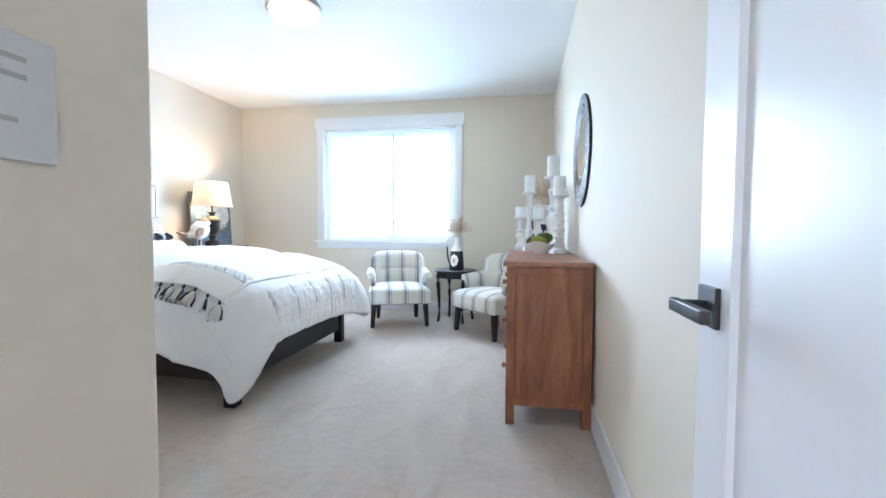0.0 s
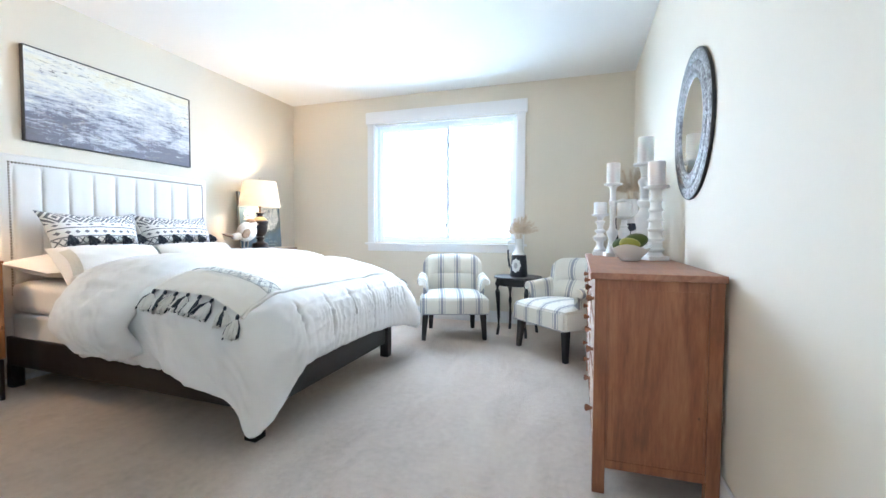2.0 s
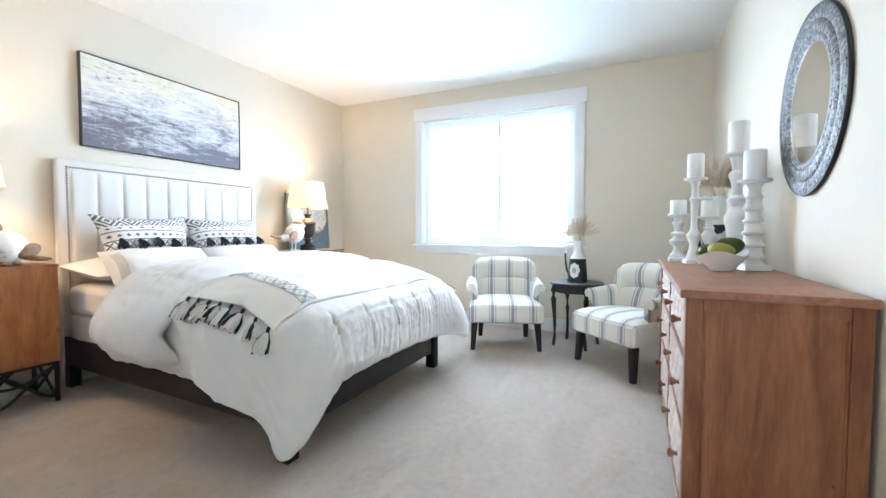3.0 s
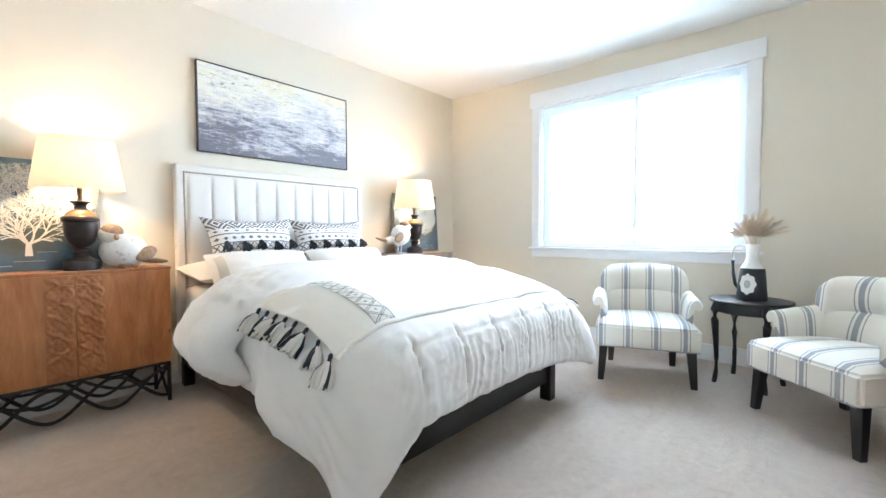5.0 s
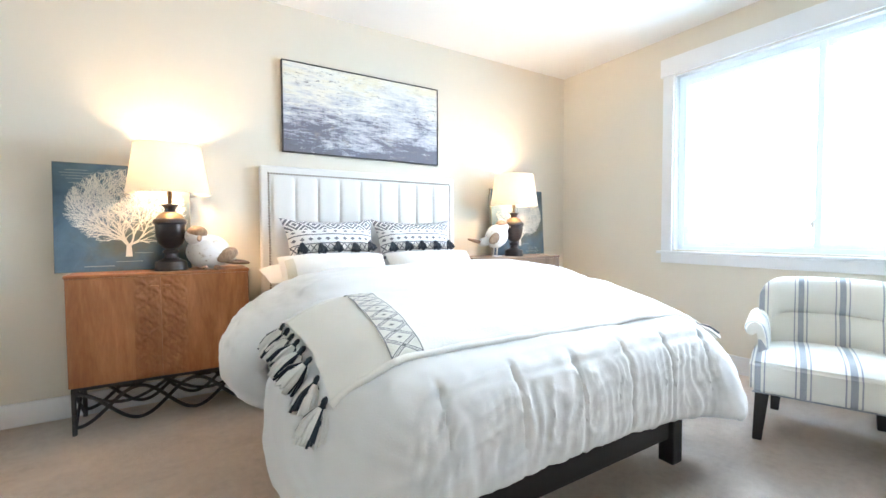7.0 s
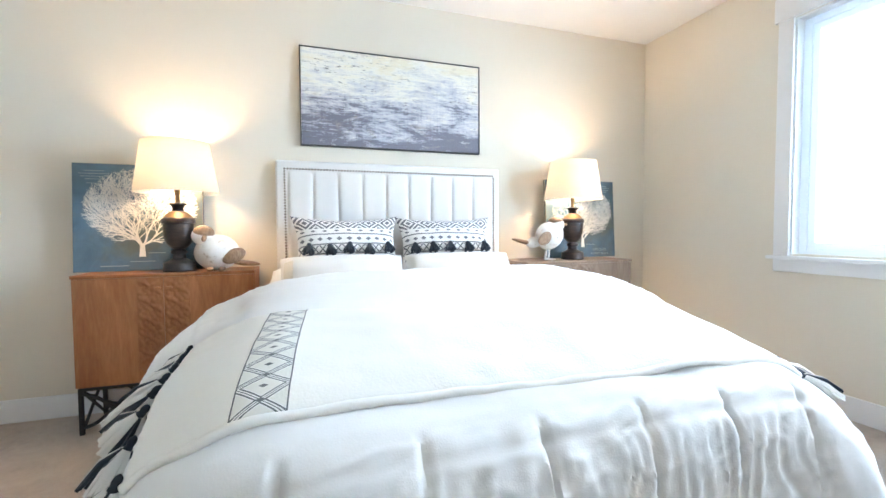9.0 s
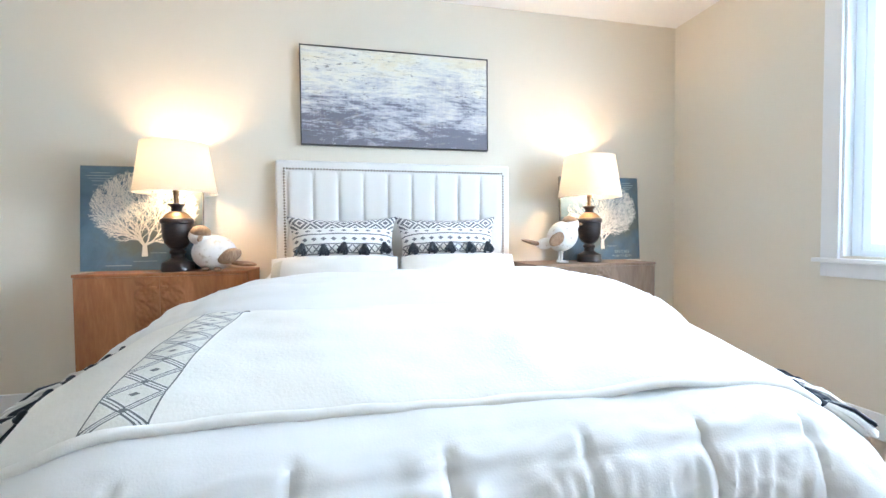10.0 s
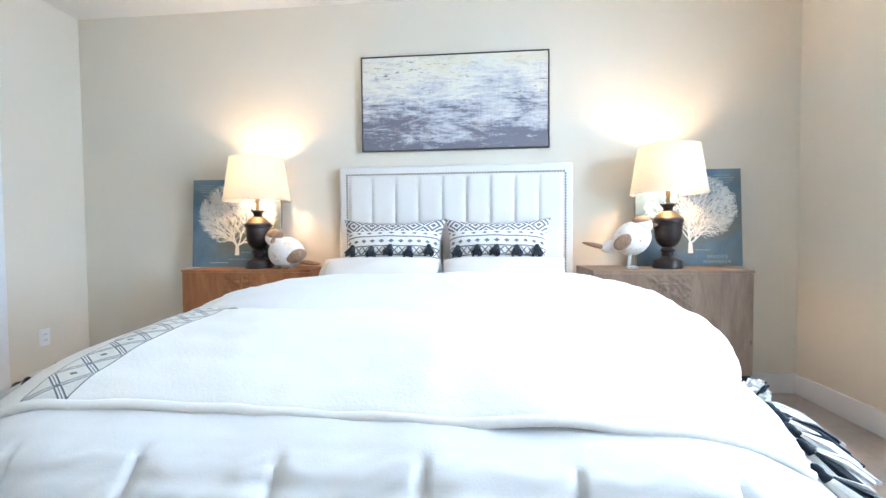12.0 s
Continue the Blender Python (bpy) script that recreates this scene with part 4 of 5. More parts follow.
def cabinet(at, depth, body_mat, label):
    W, Z0, Z1 = 0.895, 0.255, 0.865
    c = thing("night_cabinet", at, 0, label, "cabinet", "cabinets beside the bed")
    part("body", box(-depth, 0, Z0, -0.018, W, Z1 - 0.018, 0.002), body_mat, c)
    part("top", box(-depth, -0.002, Z1 - 0.018, 0.002, W + 0.002, Z1, 0.003), body_mat, c)
    mid, cw = W / 2 - 0.02, 0.128
    for y0, y1, c0, seed in ((0.004, mid - 0.0015, mid - 0.0015 - cw, 1.0), (mid + 0.0015, W - 0.004, mid + 0.0015, 7.0)):
        d = part("door", box(-0.0178, y0, Z0 + 0.003, 0.0, y1, Z1 - 0.021, 0.002), body_mat, c)
        p = part("carved_panel", carved_panel(cw, Z1 - Z0 - 0.03, seed), body_mat, d, "hand-carved wooden strip", True)
        p.location = (0.0005, c0, Z0 + 0.006)
        ky = mid - 0.028 if seed < 2 else mid + 0.028
        part("pull", box(0.004, ky - 0.018, Z1 - 0.085, 0.017, ky + 0.018, Z1 - 0.073, 0.004), body_mat, d, "small carved wooden pull")
    base = part("iron_base", box(-0.022, 0.012, 0, -0.002, 0.032, Z0, 0.002), m_iron, c, "black wrought-iron lattice base")
    for x, y in ((-0.022, W - 0.032), (-depth + 0.01, 0.012), (-depth + 0.01, W - 0.032)):
        part("leg", box(x, y, 0, x + 0.02, y + 0.02, Z0, 0.002), m_iron, base)
    for x in (-0.012, -depth + 0.02):
        part("top_bar", box(x - 0.008, 0.032, Z0 - 0.016, x + 0.008, W - 0.032, Z0 - 0.001), m_iron, base)
        for ph, amp in ((0.0, 1), (0.0, -1)):
            pts = []
            for i in range(41):
                v = i / 40
                pts.append((x + 0.004 * ph, 0.03 + v * (W - 0.06), 0.130 + amp * 0.090 * math.cos(v * math.pi * 3.0)))
            part("arc", tube(pts, 0.010, 6), m_iron, base)
        pts = [(x, 0.03 + i / 30 * (W - 0.06), 0.235 - 0.09 * math.sin(math.pi * ((i / 30 * 2) % 1.0))) for i in range(31)]
        part("arc", tube(pts, 0.009, 6), m_iron, base)
    for y in (0.022, W - 0.022):
        part("side_brace", tube([(-0.012, y, 0.01), (-depth + 0.02, y, Z0 - 0.01)], 0.008, 6), m_iron, base)
        part("side_brace", tube([(-0.012, y, Z0 - 0.01), (-depth + 0.02, y, 0.01)], 0.008, 6), m_iron, base)
    return c


cabinet((-3.388, 1.315, 0), 0.322, m_cabinet, "warm brown carved wood cabinet on black iron base")
cabinet((-3.262, 3.985, 0), 0.44, m_cabinet_grey, "weathered brown carved wood cabinet on black iron base")


def table_lamp(at, rz):
    l = thing("table_lamp", at, rz, "lit table lamp with dark bronze urn base, cream shade", "lamp", "lamps beside the bed")
    b = part("base", lathe([(0.086, 0), (0.088, 0.012), (0.084, 0.022), (0.084, 0.048), (0.076, 0.056), (0.055, 0.064), (0.036, 0.078), (0.034, 0.098), (0.044, 0.108), (0.044, 0.116), (0.036, 0.124), (0.030, 0.130)], 36), m_bronze, l, "", True)
    part("urn", lathe([(0.030, 0.130), (0.044, 0.140), (0.066, 0.165), (0.077, 0.205), (0.080, 0.250), (0.080, 0.278), (0.089, 0.284), (0.089, 0.304), (0.083, 0.310), (0.070, 0.318)], 36), m_bronze, l, "", True)
    part("shoulder", lathe([(0.078, 0.309), (0.068, 0.328), (0.048, 0.345), (0.034, 0.354)], 32), m_brass, l, "rubbed copper shoulder", True)
    part("collar", lathe([(0.030, 0.352), (0.028, 0.372), (0.036, 0.386), (0.046, 0.392), (0.046, 0.398), (0.016, 0.402)], 28), m_bronze, l, "", True)
    part("stem", lathe([(0.013, 0.400), (0.011, 0.445), (0.015, 0.450), (0.015, 0.490), (0.010, 0.50)], 16), m_brass, l, "", True)
    for s in (-1, 1):
        part("harp", tube([(0, s * 0.012, 0.495), (0, s * 0.055, 0.56), (0, s * 0.05, 0.68), (0, 0.0, 0.752)], 0.0025, 6), m_brass, l)
    n = 48
    prof = [(0.2185, 0.462), (0.1740, 0.750)]
    bm = bmesh.new()
    rings = [[bm.verts.new((r * math.cos(2 * math.pi * i / n), r * math.sin(2 * math.pi * i / n), z)) for i in range(n)] for r, z in (prof[0], prof[1], (prof[1][0] - 0.003, prof[1][1]), (prof[0][0] - 0.003, prof[0][1]))]
    for a, c in ((0, 1), (1, 2), (2, 3), (3, 0)):
        for i in range(n):
            bm.faces.new((rings[a][i], rings[a][(i + 1) % n], rings[c][(i + 1) % n], rings[c][i]))
    sh = part("shade", bm, m_shade, l, "cream linen drum shade", True)
    for z, r in ((0.750, 0.174), (0.462, 0.2185)):
        part("ring", tube([(r * math.cos(i * 0.2094), r * math.sin(i * 0.2094), z) for i in range(31)], 0.0025, 5), m_shade, sh)
    part("finial", lathe([(0.004, 0.75), (0.009, 0.762), (0.006, 0.776), (0.002, 0.785)], 12), m_brass, l)
    part("bulb", blob((0, 0, 0.585), (0.028, 0.028, 0.04)), m_dome, l, "frosted bulb", True)
    return l


table_lamp((-3.515, 1.795, 0.865), 0)
table_lamp((-3.455, 4.485, 0.865), 70)


def coral(rnd, w, h):
    """A flat branching sea fan that fills an oval, drawn in the y-z plane."""
    bm = bmesh.new()
    c = Vector((0, 0, h * 0.56))

    def seg(p, q, a, b):
        d = (q - p).normalized()
        s = Vector((0, -d.z, d.y))
        bm.faces.new([bm.verts.new(x) for x in (p - s * a, p + s * a, q + s * b, q - s * b)])

    def outside(q):
        return ((q.y - c.y) / (w / 2)) ** 2 + ((q.z - c.z) / (h * 0.45)) ** 2 > rnd.uniform(0.82, 1.06)

    def grow(p, ang, width, steps, level):
        for i in range(steps):
            ang += rnd.uniform(-0.22, 0.22) + 0.02 * math.copysign(1, ang) * (level < 2)
            q = p + Vector((0, math.sin(ang), math.cos(ang))) * rnd.uniform(0.012, 0.019)
            if q.z < 0.03 or outside(q):
                return
            seg(p, q, width, width * 0.93)
            width = max(0.0009, width * 0.93)
            p = q
            if level < 3 and rnd.random() < (0.52, 0.46, 0.38)[level]:
                grow(p, ang + rnd.choice((-1, 1)) * rnd.uniform(0.35, 0.85), max(0.0009, width * 0.72), max(3, int(steps * 0.62)), level + 1)

    seg(Vector((0, 0, 0)), Vector((0, 0, h * 0.13)), 0.017, 0.012)
    for k in range(8):
        grow(Vector((0, 0, h * 0.12)), -1.2 + k * 0.343, 0.0058, 30, 0)
    return bm


def coral_print(at, lean, seed, flip, w=0.665, h=0.635):
    p = thing("coral_print", at, 0, "blue wash board print of a white sea fan", "art print", "prints leaning on the wall")
    p.matrix_world = pose(*at) @ pose(0, 0, 0, 0, -lean, 0)
    part("board", box(-0.028, 0, 0, -0.001, w, h, 0.002), m_canvas_edge, p)
    part("print", box(-0.0008, 0.003, 0.003, 0.001, w - 0.003, h - 0.003), m_print, p, "mottled blue and olive wash")
    cz = part("sea_fan", coral(random.Random(seed), 0.60, 0.53), m_coral, p, "white branching sea fan")
    cz.location = (0.0016, w * 0.515, 0.085)
    ty = w * 0.82 if flip else w * 0.16
    for i, (bw, z) in enumerate(((0.10, h - 0.045), (0.15, h - 0.062), (0.13, h - 0.078), (0.09, h - 0.094), (0.07, h - 0.118))):
        part("print_line", box(0.0012, ty - bw / 2, z, 0.0018, ty + bw / 2, z + 0.0035), m_print_ink, p)
    part("print_line", box(0.0012, w * 0.56, 0.105, 0.0018, w * 0.56 + 0.09, 0.108), m_print_ink, p)
    m = Matrix(((0, 0, 1, 0.0018), (1, 0, 0, 0), (0, 1, 0, 0), (0, 0, 0, 1)))
    if flip:
        letters("SPECIES", 0.030, Matrix.Translation((0, w * 0.76, 0.052)) @ m, m_print_ink, p)
        letters("PLANTARUM", 0.024, Matrix.Translation((0, w * 0.76, 0.022)) @ m, m_print_ink, p)
    else:
        part("print_line", box(0.0012, w * 0.42, 0.055, 0.0018, w * 0.42 + 0.13, 0.058), m_print_ink, p)
        part("print_line", box(0.0012, w * 0.20, 0.030, 0.0018, w * 0.20 + 0.14, 0.035), m_print_ink, p)
    return p


coral_print((-3.605, 1.238, 0.8655), 3.5, 3, False)
coral_print((-3.590, 4.345, 0.8655), 3.5, 8, True)


def bird_material():
    n = Nodes("glazed_bird_white")
    f = n.noise(26, 4, 0.7)
    c = n.ramp(f, [(0.32, (0.42, 0.34, 0.26)), (0.42, (0.74, 0.72, 0.68)), (0.9, (0.80, 0.79, 0.77))])
    n.bump(n.noise(70, 3), 0.3, 0.004)
    return n.out(c, 0.4)


m_bird = bird_material()
m_bird_brown = wood("carved_bird_brown", (0.10, 0.055, 0.03), (0.24, 0.15, 0.09), (0.40, 0.28, 0.18), (60, 60, 20), 0.55)


def figurine(name, bm, at, rz, label):
    ob = mesh_object(name, bm, [m_bird, m_bird_brown], None, "", True)
    ob.matrix_world = pose(*at, 0, 0, rz)
    return tagged(ob, label, "figurine")


bm = blob((0, 0, 0.105), (0.105, 0.125, 0.108))
blob((0.035, -0.065, 0.205), (0.058, 0.062, 0.056), bm=bm)
blob((0.040, -0.060, 0.222), (0.054, 0.058, 0.048), bm=bm, mat=1)
blob((0.085, -0.045, 0.195), (0.035, 0.014, 0.016), pose(0, 0, 0, 0, 35, 0), bm, 1, 8)
blob((0.06, 0.105, 0.085), (0.026, 0.070, 0.042), pose(0, 0, 0, 25, 0, 20), bm, 1)
blob((-0.02, 0.155, 0.035), (0.040, 0.085, 0.016), pose(0, 0, 0, -6, 0, 0), bm, 1)
for y in (-0.02, 0.045):
    blob((0.085, y, 0.012), (0.036, 0.020, 0.013), None, bm, 1, 8)
figurine("bird_figurine", bm, (-3.515, 1.995, 0.8655), -4, "plump white ceramic bird with brown head, sitting")

bm = blob((0, 0.02, 0.185), (0.086, 0.115, 0.102), pose(0, 0, 0, 38, 0, 0))
blob((0, 0.075, 0.265), (0.058, 0.062, 0.058), None, bm)
blob((0.004, 0.070, 0.290), (0.050, 0.056, 0.036), None, bm, 1)
blob((0.01, 0.140, 0.268), (0.012, 0.024, 0.011), None, bm, 1, 8)
blob((0.074, -0.045, 0.165), (0.018, 0.062, 0.042), pose(0, 0, 0, 38, 0, 0), bm, 1)
blob((0, -0.165, 0.135), (0.026, 0.115, 0.016), pose(0, 0, 0, -14, 0, 0), bm, 1)
blob((0, -0.10, 0.135), (0.045, 0.07, 0.04), pose(0, 0, 0, 10, 0, 0), bm)
for x in (-0.026, 0.03):
    tube([(x, 0.012, 0.115), (x, 0.006, 0.055), (x, 0.002, 0.008)], 0.0065, 8, bm)
    for a in (-0.5, 0.0, 0.5):
        tube([(x, -0.01, 0.007), (x + 0.05 * math.sin(a), 0.05 * math.cos(a), 0.006)], 0.006, 6, bm)
figurine("bird_figurine", bm, (-3.44, 4.245, 0.8655), -8, "white ceramic bird with brown wings standing on thin legs")

# ---- dresser and what stands on it ----
DRY0, DRY1, DRX0, DRX1, DRH = 2.355, 3.97, 0.050, 0.503, 0.893
dresser = thing("dresser", (0, 0, 0), 0, "reddish brown wooden dresser with whitewashed carved drawers", "dresser")
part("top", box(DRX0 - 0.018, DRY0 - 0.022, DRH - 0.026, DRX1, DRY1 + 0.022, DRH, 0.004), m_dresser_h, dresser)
for x0, y0 in ((DRX0, DRY0), (DRX1 - 0.052, DRY0), (DRX0, DRY1 - 0.05), (DRX1 - 0.052, DRY1 - 0.05)):
    part("leg", box(x0, y0, 0, x0 + 0.048, y0 + 0.05, DRH - 0.026, 0.003), m_dresser, dresser)
for y0, y1 in ((DRY0 + 0.008, DRY0 + 0.024), (DRY1 - 0.024, DRY1 - 0.008)):
    part("side_panel", box(DRX0 + 0.048, y0, 0.13, DRX1 - 0.052, y1, DRH - 0.06), m_dresser, dresser)
    for x in (DRX0 + 0.048, DRX1 - 0.060):
        part("moulding", box(x, y0 - 0.003, 0.14, x + 0.008, y1, DRH - 0.066, 0.002), m_dresser, dresser)
    part("side_rail", box(DRX0 + 0.048, y0 - 0.004, 0.105, DRX1 - 0.052, y1, 0.14, 0.002), m_dresser, dresser)
    part("side_rail", box(DRX0 + 0.048, y0 - 0.004, DRH - 0.066, DRX1 - 0.052, y1, DRH - 0.027, 0.002), m_dresser, dresser)
part("back", box(DRX1 - 0.02, DRY0 + 0.05, 0.12, DRX1 - 0.008, DRY1 - 0.05, DRH - 0.03), m_dresser, dresser)
rows = [(0.115, 0.385), (0.40, 0.635), (0.65, 0.845)]
for z in (0.105, 0.388, 0.638, 0.848):
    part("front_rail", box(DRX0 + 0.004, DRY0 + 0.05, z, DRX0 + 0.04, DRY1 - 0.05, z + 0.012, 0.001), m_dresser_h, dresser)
YM = (DRY0 + DRY1) / 2
part("divider", box(DRX0 + 0.004, YM - 0.015, 0.117, DRX0 + 0.04, YM + 0.015, 0.848, 0.001), m_dresser, dresser)


def drawer_face(w, h, seed):
    def f(u, v):
        y, z = u * w, v * h
        e = min(1.0, min(u, 1 - u) * w / 0.03, min(v, 1 - v) * h / 0.03)
        a = math.cos((y - w / 2) * 42) * math.cos((z - h / 2) * 42)
        r = 0.5 + 0.5 * math.copysign(abs(a) ** 0.5, a) + 0.4 * noise.noise(Vector((y * 50, z * 50, seed)))
        return Vector((-0.008 * e * r, y, z))
    return surface(f, 90, 36)


knob_bm = lathe([(0.008, 0), (0.007, 0.008), (0.012, 0.016), (0.016, 0.024), (0.014, 0.031), (0.004, 0.034)], 14)
knob_data = None
for z0, z1 in rows:
    for y0, y1 in ((DRY0 + 0.053, YM - 0.018), (YM + 0.018, DRY1 - 0.053)):
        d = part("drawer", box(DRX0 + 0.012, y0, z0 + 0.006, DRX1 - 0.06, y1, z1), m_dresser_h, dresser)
        cv = part("carved_front", drawer_face(y1 - y0 - 0.006, z1 - z0 - 0.012, z0), m_washed, d, "whitewashed carved drawer front", True)
        cv.location = (DRX0 + 0.011, y0 + 0.003, z0 + 0.009)
        for k in (0.22, 0.78):
            if knob_data is None:
                ob = part("knob", knob_bm, m_dresser, d, "turned wooden knob", True)
                knob_data = ob.data
            else:
                ob = new("knob", knob_data)
                ob.parent = d
            ob.matrix_local = pose(DRX0 + 0.004, y0 + k * (y1 - y0), (z0 + z1) / 2 + 0.01, 0, -90, 0)

# candlesticks: foot square or round, turned shaft, dish, candle


def candlestick(at, height, style, candle_r, candle_h, s=1.0):
    c = thing("candlestick", at, 8 * style, "chalky white turned wooden candlestick with pillar candle", "candlestick", "candlesticks on the dresser")
    H = height
    part("foot", box(-0.048 * s, -0.048 * s, 0, 0.048 * s, 0.048 * s, 0.026, 0.004), m_distressed, c)
    if style == 0:
        prof = [(0.040, 0.026), (0.042, 0.04), (0.030, 0.055), (0.022, 0.075), (0.026, 0.10), (0.036, 0.28 * H + 0.02), (0.044, 0.40 * H), (0.046, 0.44 * H), (0.030, 0.49 * H), (0.021, 0.53 * H), (0.036, 0.57 * H), (0.037, 0.60 * H), (0.020, 0.63 * H), (0.019, 0.68 * H), (0.025, 0.76 * H), (0.033, 0.80 * H), (0.032, 0.82 * H), (0.019, 0.85 * H), (0.022, 0.91 * H), (0.030, H - 0.018)]
    elif style == 1:
        prof = [(0.042, 0.026), (0.034, 0.05), (0.026, 0.08), (0.020, 0.11), (0.036, 0.15), (0.038, 0.165), (0.020, 0.19), (0.017, 0.22), (0.018, 0.60 * H), (0.021, 0.72 * H), (0.028, 0.75 * H), (0.018, 0.79 * H), (0.017, 0.90 * H), (0.028, H - 0.016)]
    else:
        prof = [(0.042, 0.026), (0.030, 0.045)]
        k = 6
        for i in range(k):
            z0 = 0.05 + i * (H - 0.09) / k
            step = (H - 0.09) / k
            r = 0.042 - 0.014 * i / k
            prof += [(r * 0.80, z0), (r, z0 + 0.15 * step), (r, z0 + 0.30 * step), (r * 0.80, z0 + 0.45 * step), (r * 0.76, z0 + 0.9 * step)]
        prof += [(0.026, H - 0.03), (0.034, H - 0.018)]
    part("shaft", lathe([(r * s, z) for r, z in prof], 24), m_distressed, c, "", True)
    part("dish", lathe([(0.030 * s, H - 0.020), (0.056 * s, H - 0.012), (0.058 * s, H - 0.002), (0.052 * s, H)], 28), m_distressed, c, "", True)
    can = part("candle", lathe([(candle_r, H), (candle_r, H + candle_h - 0.004), (candle_r - 0.004, H + candle_h), (0.004, H + candle_h - 0.006)], 28), m_candle, c, "white unlit pillar candle", True)
    part("wick", tube([(0, 0, H + candle_h - 0.007), (0.002, 0, H + candle_h + 0.008)], 0.0012, 5), m_black, can)
    return c


candlestick((0.125, 3.74, DRH), 0.290, 0, 0.044, 0.080)
candlestick((0.195, 3.60, DRH), 0.485, 1, 0.042, 0.132)
candlestick((0.262, 3.56, DRH), 0.268, 1, 0.043, 0.085)
candlestick((0.370, 3.47, DRH), 0.588, 0, 0.047, 0.160, 1.25)
candlestick((0.402, 3.27, DRH), 0.428, 2, 0.045, 0.137, 1.2)


def jug(at, rz, s, label, handle=True):
    j = thing("jug_vase", at, rz, label, "vase")
    part("dark_body", lathe([(0.088 * s, 0), (0.091 * s, 0.006), (0.082 * s, 0.12 * s), (0.074 * s, 0.215 * s), (0.070 * s, 0.222 * s)], 36), m_chalk, j, "chalkboard-dark lower body", True)
    part("neck", lathe([(0.071 * s, 0.220 * s), (0.062 * s, 0.235 * s), (0.044 * s, 0.262 * s), (0.036 * s, 0.29 * s), (0.037 * s, 0.36 * s), (0.043 * s, 0.388 * s), (0.040 * s, 0.388 * s), (0.034 * s, 0.36 * s), (0.033 * s, 0.30 * s)], 32), m_ceramic, j, "white enamel neck", True)
    if handle:
        part("handle", tube([(-0.036 * s, 0, 0.372 * s), (-0.075 * s, 0, 0.384 * s), (-0.112 * s, 0, 0.370 * s), (-0.122 * s, 0, 0.335 * s), (-0.120 * s, 0, 0.27 * s)], 0.011 * s, 10), m_ceramic, j, "white loop handle", True)
        part("handle_lower", tube([(-0.120 * s, 0, 0.27 * s), (-0.116 * s, 0, 0.18 * s), (-0.102 * s, 0, 0.10 * s), (-0.082 * s, 0, 0.075 * s)], 0.011 * s, 10), m_chalk, j, "dark lower handle", True)

    def plaque(grow, out):
        def f(u, v):
            a = 2 * math.pi * u
            rr = v * (1 + 0.07 * math.cos(8 * a)) * grow
            x, z = 0.047 * s * rr * math.sin(a), 0.115 * s + 0.068 * s * rr * math.cos(a)
            R = (0.0905 - 0.085 * (z / s) * 0.9) * s + out
            return Vector((x, -math.sqrt(max(1e-6, R * R - x * x)), z))
        return surface(f, 48, 6)

    pl = part("label_plate", plaque(1.0, 0.002), m_ceramic, j, "white scalloped label", True)
    part("label_mark", plaque(0.42, 0.0035), m_grey_ink, pl, "grey printed mark", True)
    rnd = random.Random(5)
    bm = bmesh.new()
    for k in range(34):
        a = k * 2.399
        d = 0.020 + 0.150 * rnd.random()
        base = Vector((0.012 * math.cos(a), 0.012 * math.sin(a), 0.33 * s))
        tip = base + Vector((d * math.cos(a) + 0.025, d * math.sin(a), 0.28 - 0.9 * d + 0.05 * rnd.random()))
        knee = base + Vector((0.25 * d * math.cos(a), 0.25 * d * math.sin(a), 0.11))
        tube([base, knee, tip], [0.0014, 0.0011, 0.0005], 4, bm)
        axis = (tip - knee).normalized()
        for q in range(120):
            f = rnd.random()
            p = knee.lerp(tip, f)
            b = rnd.uniform(0, 6.283)
            side = axis.orthogonal().normalized()
            side = Matrix.Rotation(b, 3, axis) @ side
            o = (axis * 1.3 + side * rnd.uniform(0.4, 1.2)).normalized() * rnd.uniform(0.025, 0.062) * (1.1 - 0.5 * f)
            tube([p, p + o * 0.55, p + o + Vector((0, 0, -0.004))], [0.0005, 0.0007, 0.0002], 3, bm)
    tagged(part("pampas_plume", bm, m_pampas, j, "tan dried pampas plumes"), kind="stuff")
    return j


jug((0.335, 3.76, DRH), 15, 1.0, "dark and white enamel jug holding dried pampas")

bowl = thing("fruit_bowl", (0.255, 3.12, DRH), 20, "white scalloped ceramic bowl on the dresser", "bowl")


def bowl_side(u, v):
    a = 2 * math.pi * u
    rim = 1 + 0.06 * math.cos(3 * a)
    prof = [(0.0, 0.004), (0.048, 0.004), (0.060, 0.018), (0.092, 0.052), (0.112, 0.084), (0.107, 0.084), (0.086, 0.054), (0.054, 0.020), (0.0, 0.014)]
    k = v * (len(prof) - 1)
    i = min(int(k), len(prof) - 2)
    f = k - i
    r = prof[i][0] * (1 - f) + prof[i + 1][0] * f
    z = prof[i][1] * (1 - f) + prof[i + 1][1] * f
    return Vector((r * rim * math.cos(a), r * rim * 0.85 * math.sin(a), z * (1 + 0.14 * math.cos(3 * a) * smoothstep(0.03, 0.09, r))))


